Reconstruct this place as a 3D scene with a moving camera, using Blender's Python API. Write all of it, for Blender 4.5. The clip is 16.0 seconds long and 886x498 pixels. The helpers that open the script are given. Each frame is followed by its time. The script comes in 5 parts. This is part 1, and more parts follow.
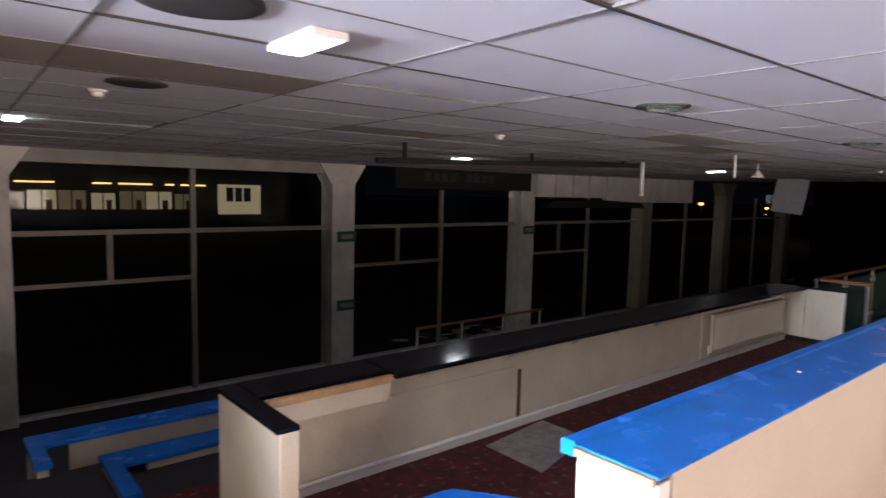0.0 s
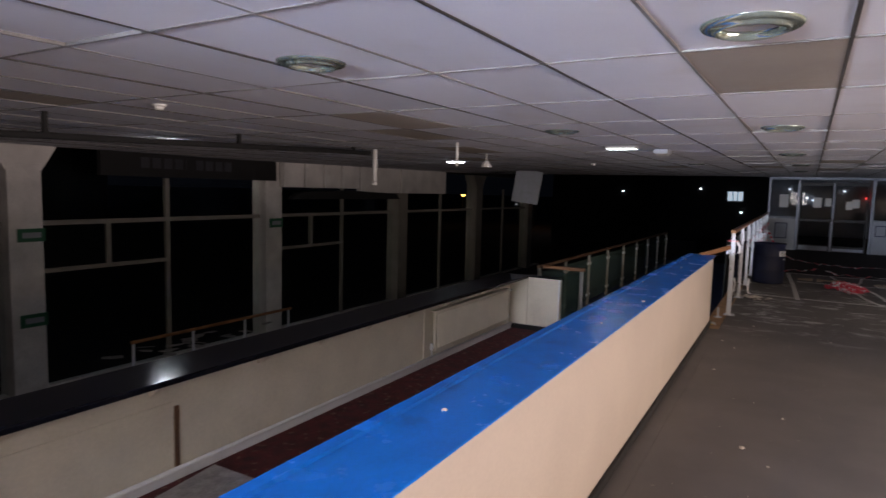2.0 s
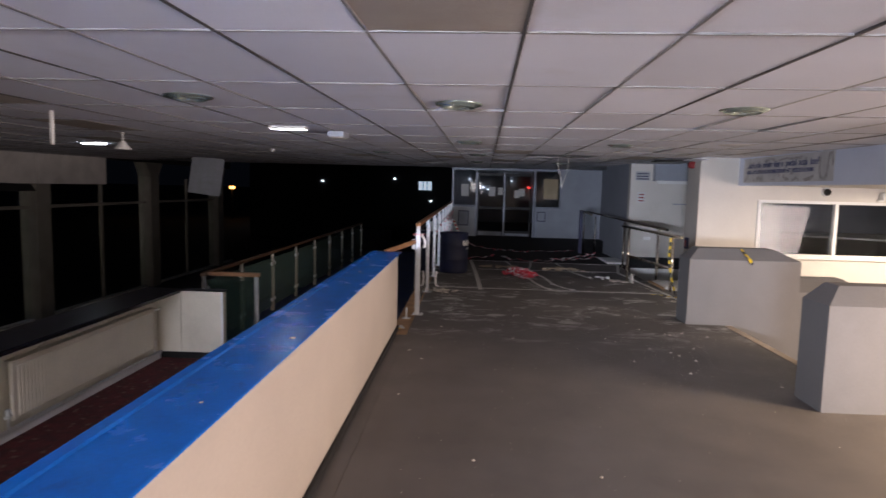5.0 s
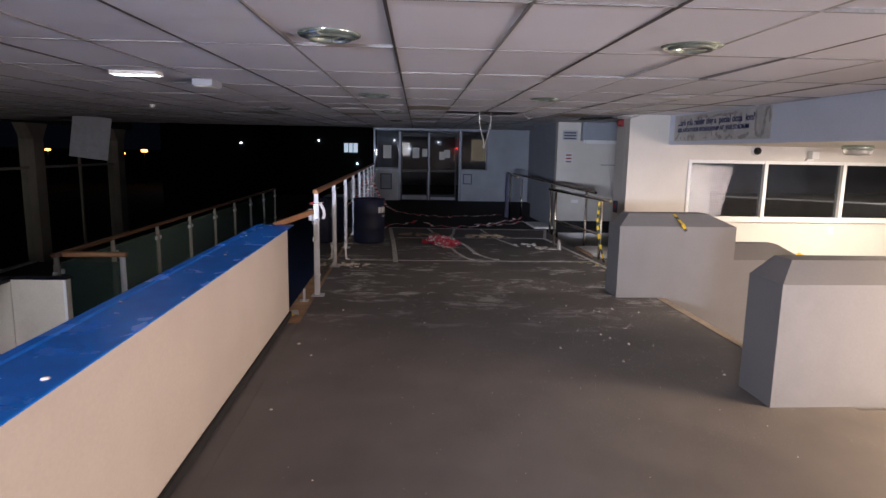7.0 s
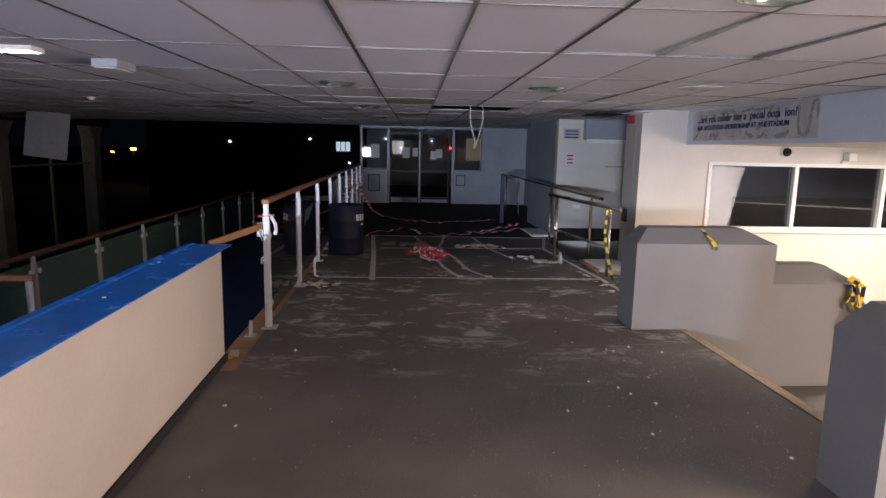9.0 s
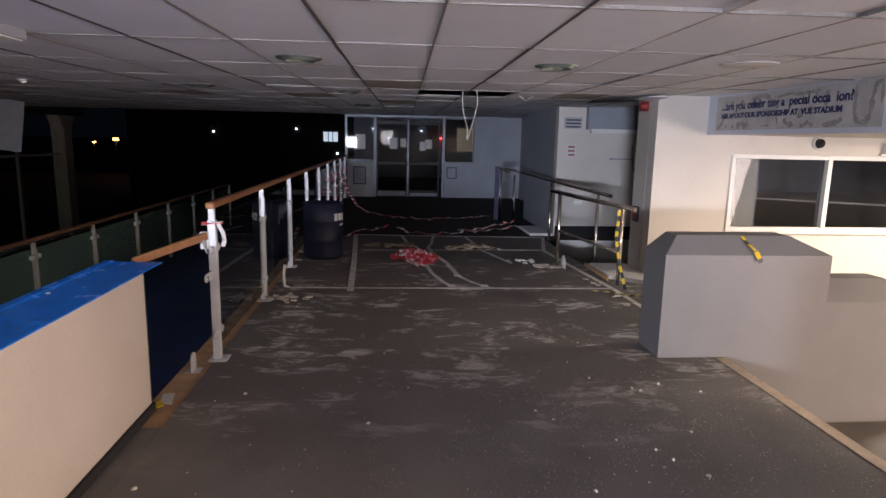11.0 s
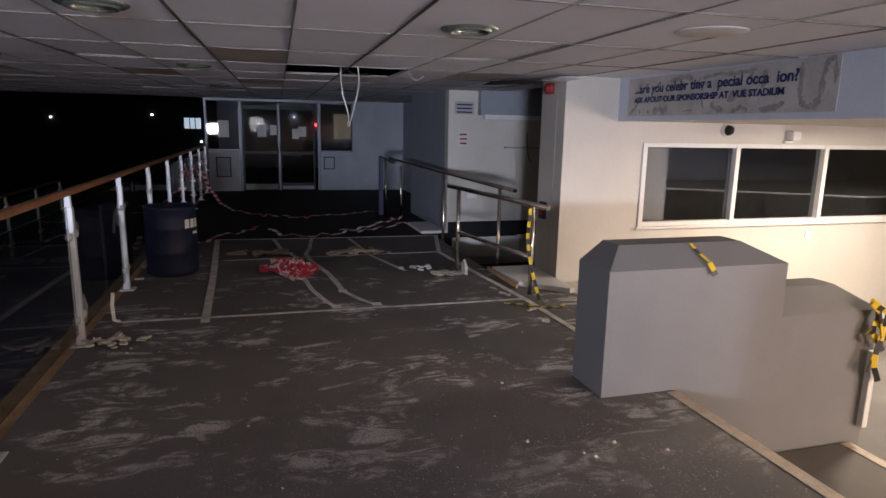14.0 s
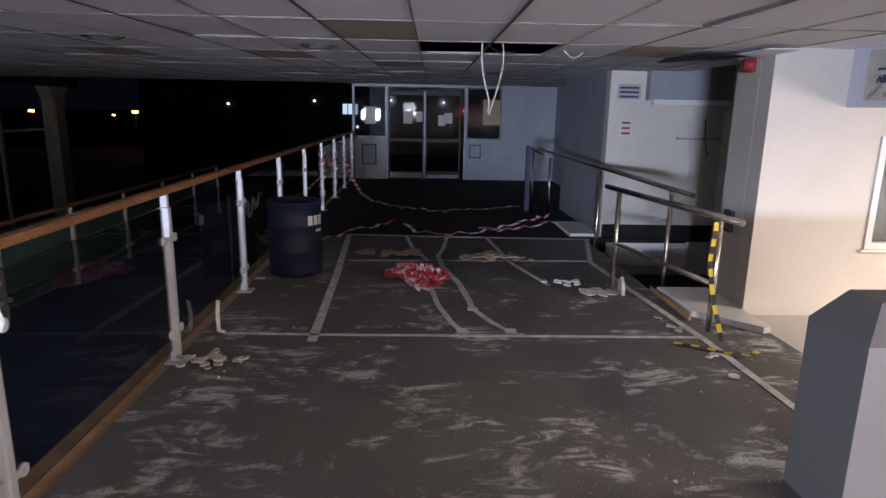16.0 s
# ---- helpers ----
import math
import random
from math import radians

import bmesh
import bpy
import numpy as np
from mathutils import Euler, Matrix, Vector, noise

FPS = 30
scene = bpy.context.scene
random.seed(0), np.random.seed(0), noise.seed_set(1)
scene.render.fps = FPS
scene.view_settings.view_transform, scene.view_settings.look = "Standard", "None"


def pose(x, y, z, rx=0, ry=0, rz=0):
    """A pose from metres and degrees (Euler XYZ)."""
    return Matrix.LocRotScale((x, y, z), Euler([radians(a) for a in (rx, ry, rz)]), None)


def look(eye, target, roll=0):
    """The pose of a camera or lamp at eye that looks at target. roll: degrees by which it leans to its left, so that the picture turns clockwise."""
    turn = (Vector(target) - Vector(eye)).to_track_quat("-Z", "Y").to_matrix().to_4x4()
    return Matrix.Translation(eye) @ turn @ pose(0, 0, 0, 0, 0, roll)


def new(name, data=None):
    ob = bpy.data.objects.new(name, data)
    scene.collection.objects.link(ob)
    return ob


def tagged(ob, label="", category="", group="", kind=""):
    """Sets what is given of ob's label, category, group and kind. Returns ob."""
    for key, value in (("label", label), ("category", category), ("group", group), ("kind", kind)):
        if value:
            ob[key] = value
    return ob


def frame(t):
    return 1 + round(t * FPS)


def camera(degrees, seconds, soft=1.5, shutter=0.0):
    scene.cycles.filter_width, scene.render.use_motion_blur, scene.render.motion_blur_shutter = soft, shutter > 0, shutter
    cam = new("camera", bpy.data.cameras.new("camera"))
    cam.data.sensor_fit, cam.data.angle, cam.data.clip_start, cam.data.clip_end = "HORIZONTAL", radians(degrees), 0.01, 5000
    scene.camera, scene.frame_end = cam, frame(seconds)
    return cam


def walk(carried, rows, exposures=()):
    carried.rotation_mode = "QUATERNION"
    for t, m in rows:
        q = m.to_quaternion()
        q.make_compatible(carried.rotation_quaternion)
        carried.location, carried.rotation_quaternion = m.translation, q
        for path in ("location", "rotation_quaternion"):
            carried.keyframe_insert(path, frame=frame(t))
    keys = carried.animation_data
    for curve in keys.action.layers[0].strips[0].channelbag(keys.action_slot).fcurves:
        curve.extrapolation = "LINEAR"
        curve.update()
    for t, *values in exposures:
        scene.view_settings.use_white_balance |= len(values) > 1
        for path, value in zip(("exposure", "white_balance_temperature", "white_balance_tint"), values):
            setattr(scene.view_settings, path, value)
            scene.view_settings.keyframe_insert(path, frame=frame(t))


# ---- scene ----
cam = camera(71.6, 16.0, shutter=0.4)
PATH = [
    (0, (0.299, 0.544, 1.682), (1.58, 2.07, 1.499), 1.3),
    (0.5, (0.664, 0.58, 1.685), (2.076, 1.983, 1.499), 1.5),
    (1, (0.957, 0.592, 1.664), (2.487, 1.865, 1.474), 1.5),
    (1.5, (1.258, 0.588, 1.668), (2.898, 1.718, 1.477), 1.5),
    (2, (1.552, 0.6, 1.658), (3.285, 1.579, 1.466), 1.5),
    (2.5, (1.814, 0.612, 1.661), (3.627, 1.433, 1.468), 1.5),
    (3, (2.094, 0.621, 1.659), (3.974, 1.276, 1.466), 1.4),
    (3.5, (2.394, 0.643, 1.655), (4.323, 1.131, 1.46), 1.5),
    (4, (2.667, 0.702, 1.663), (4.625, 1.063, 1.467), 1.5),
    (4.5, (2.878, 0.674, 1.642), (4.85, 0.941, 1.444), 1.3),
    (5, (3.116, 0.606, 1.667), (5.104, 0.695, 1.467), 1.4),
    (5.2, (3.191, 0.579, 1.662), (5.18, 0.6, 1.455), 1.3),
    (7.3, (4.325, 0.292, 1.656), (6.295, 0.156, 1.337), 1.2),
    (7.5, (4.464, 0.282, 1.662), (6.434, 0.144, 1.341), 1.3),
    (8, (4.763, 0.251, 1.685), (6.732, 0.112, 1.366), 1.2),
    (8.5, (5.067, 0.155, 1.676), (7.036, 0.014, 1.358), 1.2),
    (10.8, (6.336, -0.033, 1.697), (8.299, -0.189, 1.347), 1.2),
    (11, (6.422, -0.028, 1.689), (8.384, -0.198, 1.339), 1.2),
    (11.5, (6.659, -0.052, 1.682), (8.612, -0.307, 1.333), 1.2),
    (12, (6.811, -0.1, 1.674), (8.738, -0.506, 1.325), 1.2),
    (12.5, (6.996, -0.198, 1.696), (8.899, -0.703, 1.346), 1.2),
    (13, (7.236, -0.215, 1.693), (9.129, -0.752, 1.338), 1.2),
    (13.5, (7.465, -0.132, 1.702), (9.354, -0.679, 1.337), 1.2),
    (14, (7.68, -0.125, 1.696), (9.564, -0.674, 1.312), 1.1),
    (14.5, (7.97, -0.175, 1.711), (9.877, -0.618, 1.305), 1.1),
    (15, (8.26, -0.147, 1.699), (10.203, -0.36, 1.275), 1.0),
    (15.5, (8.518, -0.22, 1.729), (10.468, -0.313, 1.295), 1.0),
    (16, (8.745, -0.376, 1.723), (10.695, -0.458, 1.285), 1.1),
]
walk(cam, [(t, look(eye, target, roll)) for t, eye, target, roll in PATH],
     exposures=[(0, 0.0, 6700, 11), (1, -0.03, 6450, 11), (2, -0.2, 6450, 11), (3, -0.04, 6350, 11), (4.5, -0.05, 6300, 11), (5.2, -0.12, 6300, 12), (8, -0.12, 6150, 12), (11, 0.08, 6350, 13), (12, 0.05, 6450, 13), (13, -0.2, 6450, 13), (14, -0.22, 6300, 12), (14.5, -0.28, 6250, 12), (15, 0.05, 6000, 12), (16, 0.28, 5950, 12)])

# ---- world and light ----
world = bpy.data.worlds.new("night")
scene.world = world
world.use_nodes = True
wn = world.node_tree.nodes
wn["Background"].inputs[0].default_value = (0.010, 0.012, 0.020, 1)
wn["Background"].inputs[1].default_value = 0.12


def lamp(name, kind, m, energy, colour, size=1.0, size_y=None):
    data = bpy.data.lights.new(name, kind)
    data.energy, data.color = energy, colour
    if kind == "AREA":
        data.size = size
        if size_y:
            data.shape, data.size_y = "RECTANGLE", size_y
    ob = new(name, data)
    ob.matrix_basis = m
    return ob


WARM, COOL = (1.0, 0.80, 0.56), (0.80, 0.88, 1.0)
# unseen area lamp added for light from the lower lobby, and lamps under its soffit
lamp("lobby_fill_light", "AREA", pose(0.6, -9.3, 0.35, 103, 0, -8), 1180, (1.0, 0.81, 0.74), 8.4, 2.0)
lamp("soffit_light", "AREA", pose(11.9, -6.6, 1.765), 230, (1.0, 0.83, 0.64), 0.6, 0.12)
# no fitting here: unseen lamp added to warm the stair head and plinths
lamp("soffit_light", "AREA", pose(6.3, -4.7, 1.72), 430, (1.0, 0.71, 0.44), 1.4, 0.25)
# unseen fill lamp added behind the start of the walk, for a carried torch
torch_fill = lamp("torch_fill_light", "AREA", look((-3.8, 3.0, 1.4), (17.0, -2.0, 0.9)), 108, (0.82, 0.86, 1.0), 1.3, 0.7)
torch_fill.data.spread = radians(42)
# second unseen fill, added to brighten the counter front
counter_fill = lamp("torch_fill_light", "AREA", look((-3.8, 0.3, 1.75), (7.0, 4.06, 0.1)), 13, (1.0, 0.92, 0.86), 1.0, 1.0)
counter_fill.data.spread = radians(50)

# ---- materials ----
MATS = {}


def surf(name, base, rough=0.6, metal=0.0, vary=0.18, scale=2.5, fine=60.0, bump=0.15, spec=0.5, tint=None, stain=0.0, stain_col=(0.05, 0.04, 0.03), stain_scale=1.2, island=0.0, rand=0.0):
    """A painted or plain surface with broad stains, fine grain and relief, in world metres."""
    m = bpy.data.materials.new(name)
    m.use_nodes = True
    n, l = m.node_tree.nodes, m.node_tree.links
    b = n["Principled BSDF"]
    geo = n.new("ShaderNodeNewGeometry")
    big, small = n.new("ShaderNodeTexNoise"), n.new("ShaderNodeTexNoise")
    big.inputs["Scale"].default_value, small.inputs["Scale"].default_value = scale, fine
    big.inputs["Detail"].default_value, small.inputs["Detail"].default_value = 5, 3
    for t in (big, small):
        l.new(geo.outputs["Position"], t.inputs["Vector"])
    ramp = n.new("ShaderNodeMapRange")
    ramp.inputs[1].default_value, ramp.inputs[2].default_value = 0.3, 0.7
    ramp.inputs[3].default_value, ramp.inputs[4].default_value = 1 - vary, 1 + vary
    l.new(big.outputs["Fac"], ramp.inputs[0])
    ramp2 = n.new("ShaderNodeMapRange")
    ramp2.inputs[1].default_value, ramp2.inputs[2].default_value = 0.3, 0.7
    ramp2.inputs[3].default_value, ramp2.inputs[4].default_value = 1 - vary * 0.6, 1 + vary * 0.6
    l.new(small.outputs["Fac"], ramp2.inputs[0])
    mul = n.new("ShaderNodeMath")
    mul.operation = "MULTIPLY"
    l.new(ramp.outputs[0], mul.inputs[0])
    l.new(ramp2.outputs[0], mul.inputs[1])
    value = mul.outputs[0]
    if island or rand:
        src = geo.outputs["Random Per Island"]
        if rand:
            src = n.new("ShaderNodeObjectInfo").outputs["Random"]
        r3 = n.new("ShaderNodeMapRange")
        amount = island or rand
        r3.inputs[3].default_value, r3.inputs[4].default_value = 1 - amount, 1 + amount * 0.5
        l.new(src, r3.inputs[0])
        mul2 = n.new("ShaderNodeMath")
        mul2.operation = "MULTIPLY"
        l.new(value, mul2.inputs[0])
        l.new(r3.outputs[0], mul2.inputs[1])
        value = mul2.outputs[0]
    mix = n.new("ShaderNodeVectorMath")
    mix.operation = "SCALE"
    mix.inputs[0].default_value = base
    l.new(value, mix.inputs["Scale"])
    colour = mix.outputs[0]
    if stain:
        st = n.new("ShaderNodeTexNoise")
        st.inputs["Scale"].default_value, st.inputs["Detail"].default_value = stain_scale, 7
        st.inputs["Roughness"].default_value = 0.65
        l.new(geo.outputs["Position"], st.inputs["Vector"])
        r = n.new("ShaderNodeMapRange")
        r.inputs[1].default_value, r.inputs[2].default_value = 0.58, 0.72
        r.inputs[3].default_value, r.inputs[4].default_value = 0, stain
        l.new(st.outputs["Fac"], r.inputs[0])
        mx = n.new("ShaderNodeMix")
        mx.data_type = "RGBA"
        l.new(r.outputs[0], mx.inputs[0])
        l.new(colour, mx.inputs[6])
        mx.inputs[7].default_value = (*stain_col, 1)
        colour = mx.outputs[2]
    l.new(colour, b.inputs["Base Color"])
    b.inputs["Metallic"].default_value = metal
    b.inputs["Specular IOR Level"].default_value = spec
    rr = n.new("ShaderNodeMapRange")
    rr.inputs[3].default_value, rr.inputs[4].default_value = max(0.02, rough - min(0.1, rough * 0.4)), min(1, rough + min(0.1, rough * 0.4))
    l.new(big.outputs["Fac"], rr.inputs[0])
    l.new(rr.outputs[0], b.inputs["Roughness"])
    if bump:
        bp = n.new("ShaderNodeBump")
        bp.inputs["Strength"].default_value, bp.inputs["Distance"].default_value = bump, 0.01
        l.new(small.outputs["Fac"], bp.inputs["Height"])
        l.new(bp.outputs[0], b.inputs["Normal"])
    MATS[name] = m
    return m


def glow(name, colour, strength):
    m = bpy.data.materials.new(name)
    m.use_nodes = True
    b = m.node_tree.nodes["Principled BSDF"]
    b.inputs["Base Color"].default_value = (*[min(1, c) * 0.8 for c in colour], 1)
    b.inputs["Emission Color"].default_value = (*colour, 1)
    b.inputs["Emission Strength"].default_value = strength
    return m


def pane_mat(name, tint=(0.9, 0.95, 0.93), rough=0.0, opaque=0.0, ior=1.45):
    m = bpy.data.materials.new(name)
    m.use_nodes = True
    n, l = m.node_tree.nodes, m.node_tree.links
    b = n["Principled BSDF"]
    b.inputs["Base Color"].default_value = (*tint, 1)
    b.inputs["Transmission Weight"].default_value = 1 - opaque
    b.inputs["IOR"].default_value = ior
    b.inputs["Roughness"].default_value = rough
    return m


white_wall = surf("white_wall", (0.60, 0.57, 0.52), 0.55, vary=0.05, scale=1.5, bump=0.06, stain=0.18, stain_col=(0.42, 0.36, 0.28))
cream_wall = surf("cream_wall", (0.54, 0.48, 0.42), 0.6, vary=0.05, scale=2, bump=0.08, stain=0.15, stain_col=(0.45, 0.38, 0.3))
grey_wall = surf("grey_wall", (0.29, 0.31, 0.35), 0.6, vary=0.08, bump=0.06)
panel_paint = surf("panel_paint", (0.67, 0.61, 0.50), 0.5, vary=0.07, scale=3, bump=0.05, stain=0.3, stain_col=(0.34, 0.28, 0.2))
trim_white = surf("trim_white", (0.74, 0.74, 0.73), 0.4, vary=0.05, bump=0.05, stain=0.2, stain_col=(0.4, 0.36, 0.3), stain_scale=4)
blue_gloss = surf("blue_gloss", (0.004, 0.19, 0.78), 0.25, vary=0.10, scale=6, fine=60, bump=0.10, spec=0.38, stain=0.35, stain_col=(0.02, 0.06, 0.2), stain_scale=5)
black_gloss = surf("black_gloss", (0.005, 0.006, 0.011), 0.11, vary=0.2, scale=5, bump=0.008, spec=0.2, stain=0.3, stain_col=(0.012, 0.012, 0.016), stain_scale=6)
tile_white = surf("tile_white", (0.77, 0.78, 0.86), 0.85, vary=0.05, scale=0.8, fine=180, bump=0.2, island=0.10, stain=0.22, stain_col=(0.45, 0.40, 0.34), stain_scale=0.9)
tile_brown = surf("tile_brown", (0.42, 0.37, 0.32), 0.85, vary=0.12, scale=1.5, fine=180, bump=0.2, island=0.2, stain=0.4, stain_col=(0.3, 0.24, 0.18))
door_metal = surf("door_metal", (0.17, 0.185, 0.22), 0.4, metal=0.3, vary=0.15, scale=6, bump=0.04)
side_panel = surf("side_panel", (0.40, 0.41, 0.42), 0.5, vary=0.1, bump=0.04)
fascia_paint = surf("fascia_paint", (0.62, 0.66, 0.76), 0.55, vary=0.06, scale=1.5, bump=0.06, stain=0.15, stain_col=(0.42, 0.42, 0.42))
grid_mid = surf("grid_mid", (0.20, 0.195, 0.195), 0.6, vary=0.3, scale=3, bump=0)
grid_pale = surf("grid_pale", (0.42, 0.40, 0.37), 0.6, vary=0.3, scale=3, bump=0)
grid_dark = surf("grid_dark", (0.06, 0.055, 0.055), 0.7, vary=0.3, scale=3, bump=0)
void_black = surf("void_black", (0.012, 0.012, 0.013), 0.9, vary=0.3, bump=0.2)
plinth_grey = surf("plinth_grey", (0.178, 0.176, 0.180), 0.55, vary=0.05, scale=3, bump=0.06, stain=0.2, stain_col=(0.25, 0.25, 0.26))
wood_rail = surf("wood_rail", (0.26, 0.12, 0.05), 0.45, vary=0.3, scale=4, bump=0.1)
wood_dark = surf("wood_dark", (0.11, 0.055, 0.028), 0.5, vary=0.3, scale=4, bump=0.1)
wood_raw = surf("wood_raw", (0.42, 0.26, 0.14), 0.7, vary=0.25, scale=6, bump=0.15)
steel = surf("steel", (0.74, 0.69, 0.60), 0.2, metal=1.0, vary=0.15, scale=8, bump=0.03)
post_grey = surf("post_grey", (0.55, 0.57, 0.60), 0.4, metal=0.2, vary=0.08, scale=5, bump=0.04)
chrome = surf("chrome", (0.58, 0.68, 0.62), 0.16, metal=0.85, vary=0.1, scale=10, bump=0.02)
terrace_dark = surf("terrace_dark", (0.035, 0.035, 0.045), 0.8, vary=0.3, scale=2, bump=0.2)
landing_blue = surf("landing_blue", (0.008, 0.022, 0.075), 0.6, vary=0.25, scale=2, bump=0.15, stain=0.2, stain_col=(0.02, 0.025, 0.04))
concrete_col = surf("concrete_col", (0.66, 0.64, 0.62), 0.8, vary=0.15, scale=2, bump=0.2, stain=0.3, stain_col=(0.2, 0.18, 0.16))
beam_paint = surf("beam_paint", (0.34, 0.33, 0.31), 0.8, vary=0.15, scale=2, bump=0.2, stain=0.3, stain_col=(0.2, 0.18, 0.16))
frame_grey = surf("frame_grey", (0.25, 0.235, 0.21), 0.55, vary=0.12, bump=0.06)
plastic_blue = surf("plastic_blue", (0.008, 0.012, 0.042), 0.55, vary=0.15, scale=5, bump=0.05)
plain_white = surf("plain_white", (0.75, 0.75, 0.73), 0.6, vary=0.05, bump=0.03)
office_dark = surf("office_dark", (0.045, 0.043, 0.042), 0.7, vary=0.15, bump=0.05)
paper = surf("paper", (0.62, 0.62, 0.60), 0.8, vary=0.08, bump=0.03)
ink_dark = surf("ink_dark", (0.05, 0.05, 0.10), 0.7, vary=0.1, bump=0)
grey_peel = surf("grey_peel", (0.33, 0.31, 0.30), 0.8, vary=0.25, scale=12, bump=0.3)
red_paint = surf("red_paint", (0.26, 0.022, 0.024), 0.45, vary=0.1, bump=0.03)
tape_red = surf("tape_red", (0.66, 0.06, 0.09), 0.4, vary=0.15, scale=15, bump=0.05)
tape_white = surf("tape_white", (0.82, 0.80, 0.80), 0.4, vary=0.1, scale=15, bump=0.05)
tape_yellow = surf("tape_yellow", (0.72, 0.50, 0.02), 0.4, vary=0.1, scale=15, bump=0.05)
tape_black = surf("tape_black", (0.02, 0.02, 0.02), 0.4, vary=0.1, bump=0.05)
tape_floor = surf("tape_floor", (0.66, 0.65, 0.62), 0.6, vary=0.3, scale=7, bump=0.1)
card = surf("card", (0.42, 0.34, 0.24), 0.8, vary=0.2, scale=9, bump=0.2)
rubble = surf("rubble", (0.60, 0.56, 0.50), 0.9, vary=0.3, scale=20, bump=0.3, rand=0.3)
cable_white = surf("cable_white", (0.5, 0.5, 0.48), 0.5, vary=0.05, bump=0)
lens_black = surf("lens_black", (0.02, 0.02, 0.02), 0.1, vary=0.1, bump=0)
nosing_mat = surf("nosing_mat", (0.46, 0.38, 0.30), 0.6, vary=0.2, scale=8, bump=0.2)
lamp_on = glow("lamp_on", (0.88, 0.93, 1.0), 24)
lamp_bright = glow("lamp_bright", (0.85, 0.92, 1.0), 60)
lamp_far = glow("lamp_far", (0.85, 0.92, 1.0), 6)
lamp_dim = glow("lamp_dim", (1.0, 0.9, 0.75), 3)
tube_on = glow("tube_on", (1.0, 0.86, 0.66), 3)
glass_clear = pane_mat("glass_clear", ior=1.2)
# partly opaque: diffuse green stands in for light reflected by the panels
glass_green = pane_mat("glass_green", (0.30, 0.44, 0.40), 0.05, 0.13, 1.4)
glass_dark = pane_mat("glass_dark", (0.40, 0.42, 0.45), 0.0, 0.0, 1.32)
glass_office = pane_mat("glass_office", (0.24, 0.255, 0.27), 0.0, 0.0, 1.3)
glass_smoke = pane_mat("glass_smoke", (0.50, 0.56, 0.60), 0.0, 0.0, 1.28)

# carpet: dark grey with pale worn dust
floor_mat = surf("floor_mat", (0.140, 0.130, 0.125), 0.75, vary=0.16, scale=2.2, fine=140, bump=0.25)
lobby_carpet = surf("lobby_carpet", (0.118, 0.110, 0.104), 0.75, vary=0.2, scale=1.6, fine=140, bump=0.25)
red_carpet = surf("red_carpet", (0.085, 0.012, 0.014), 0.9, vary=0.5, scale=9, fine=120, bump=0.3, stain=0.5, stain_col=(0.03, 0.02, 0.02), stain_scale=4)
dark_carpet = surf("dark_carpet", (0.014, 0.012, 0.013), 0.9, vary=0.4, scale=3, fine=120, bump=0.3)


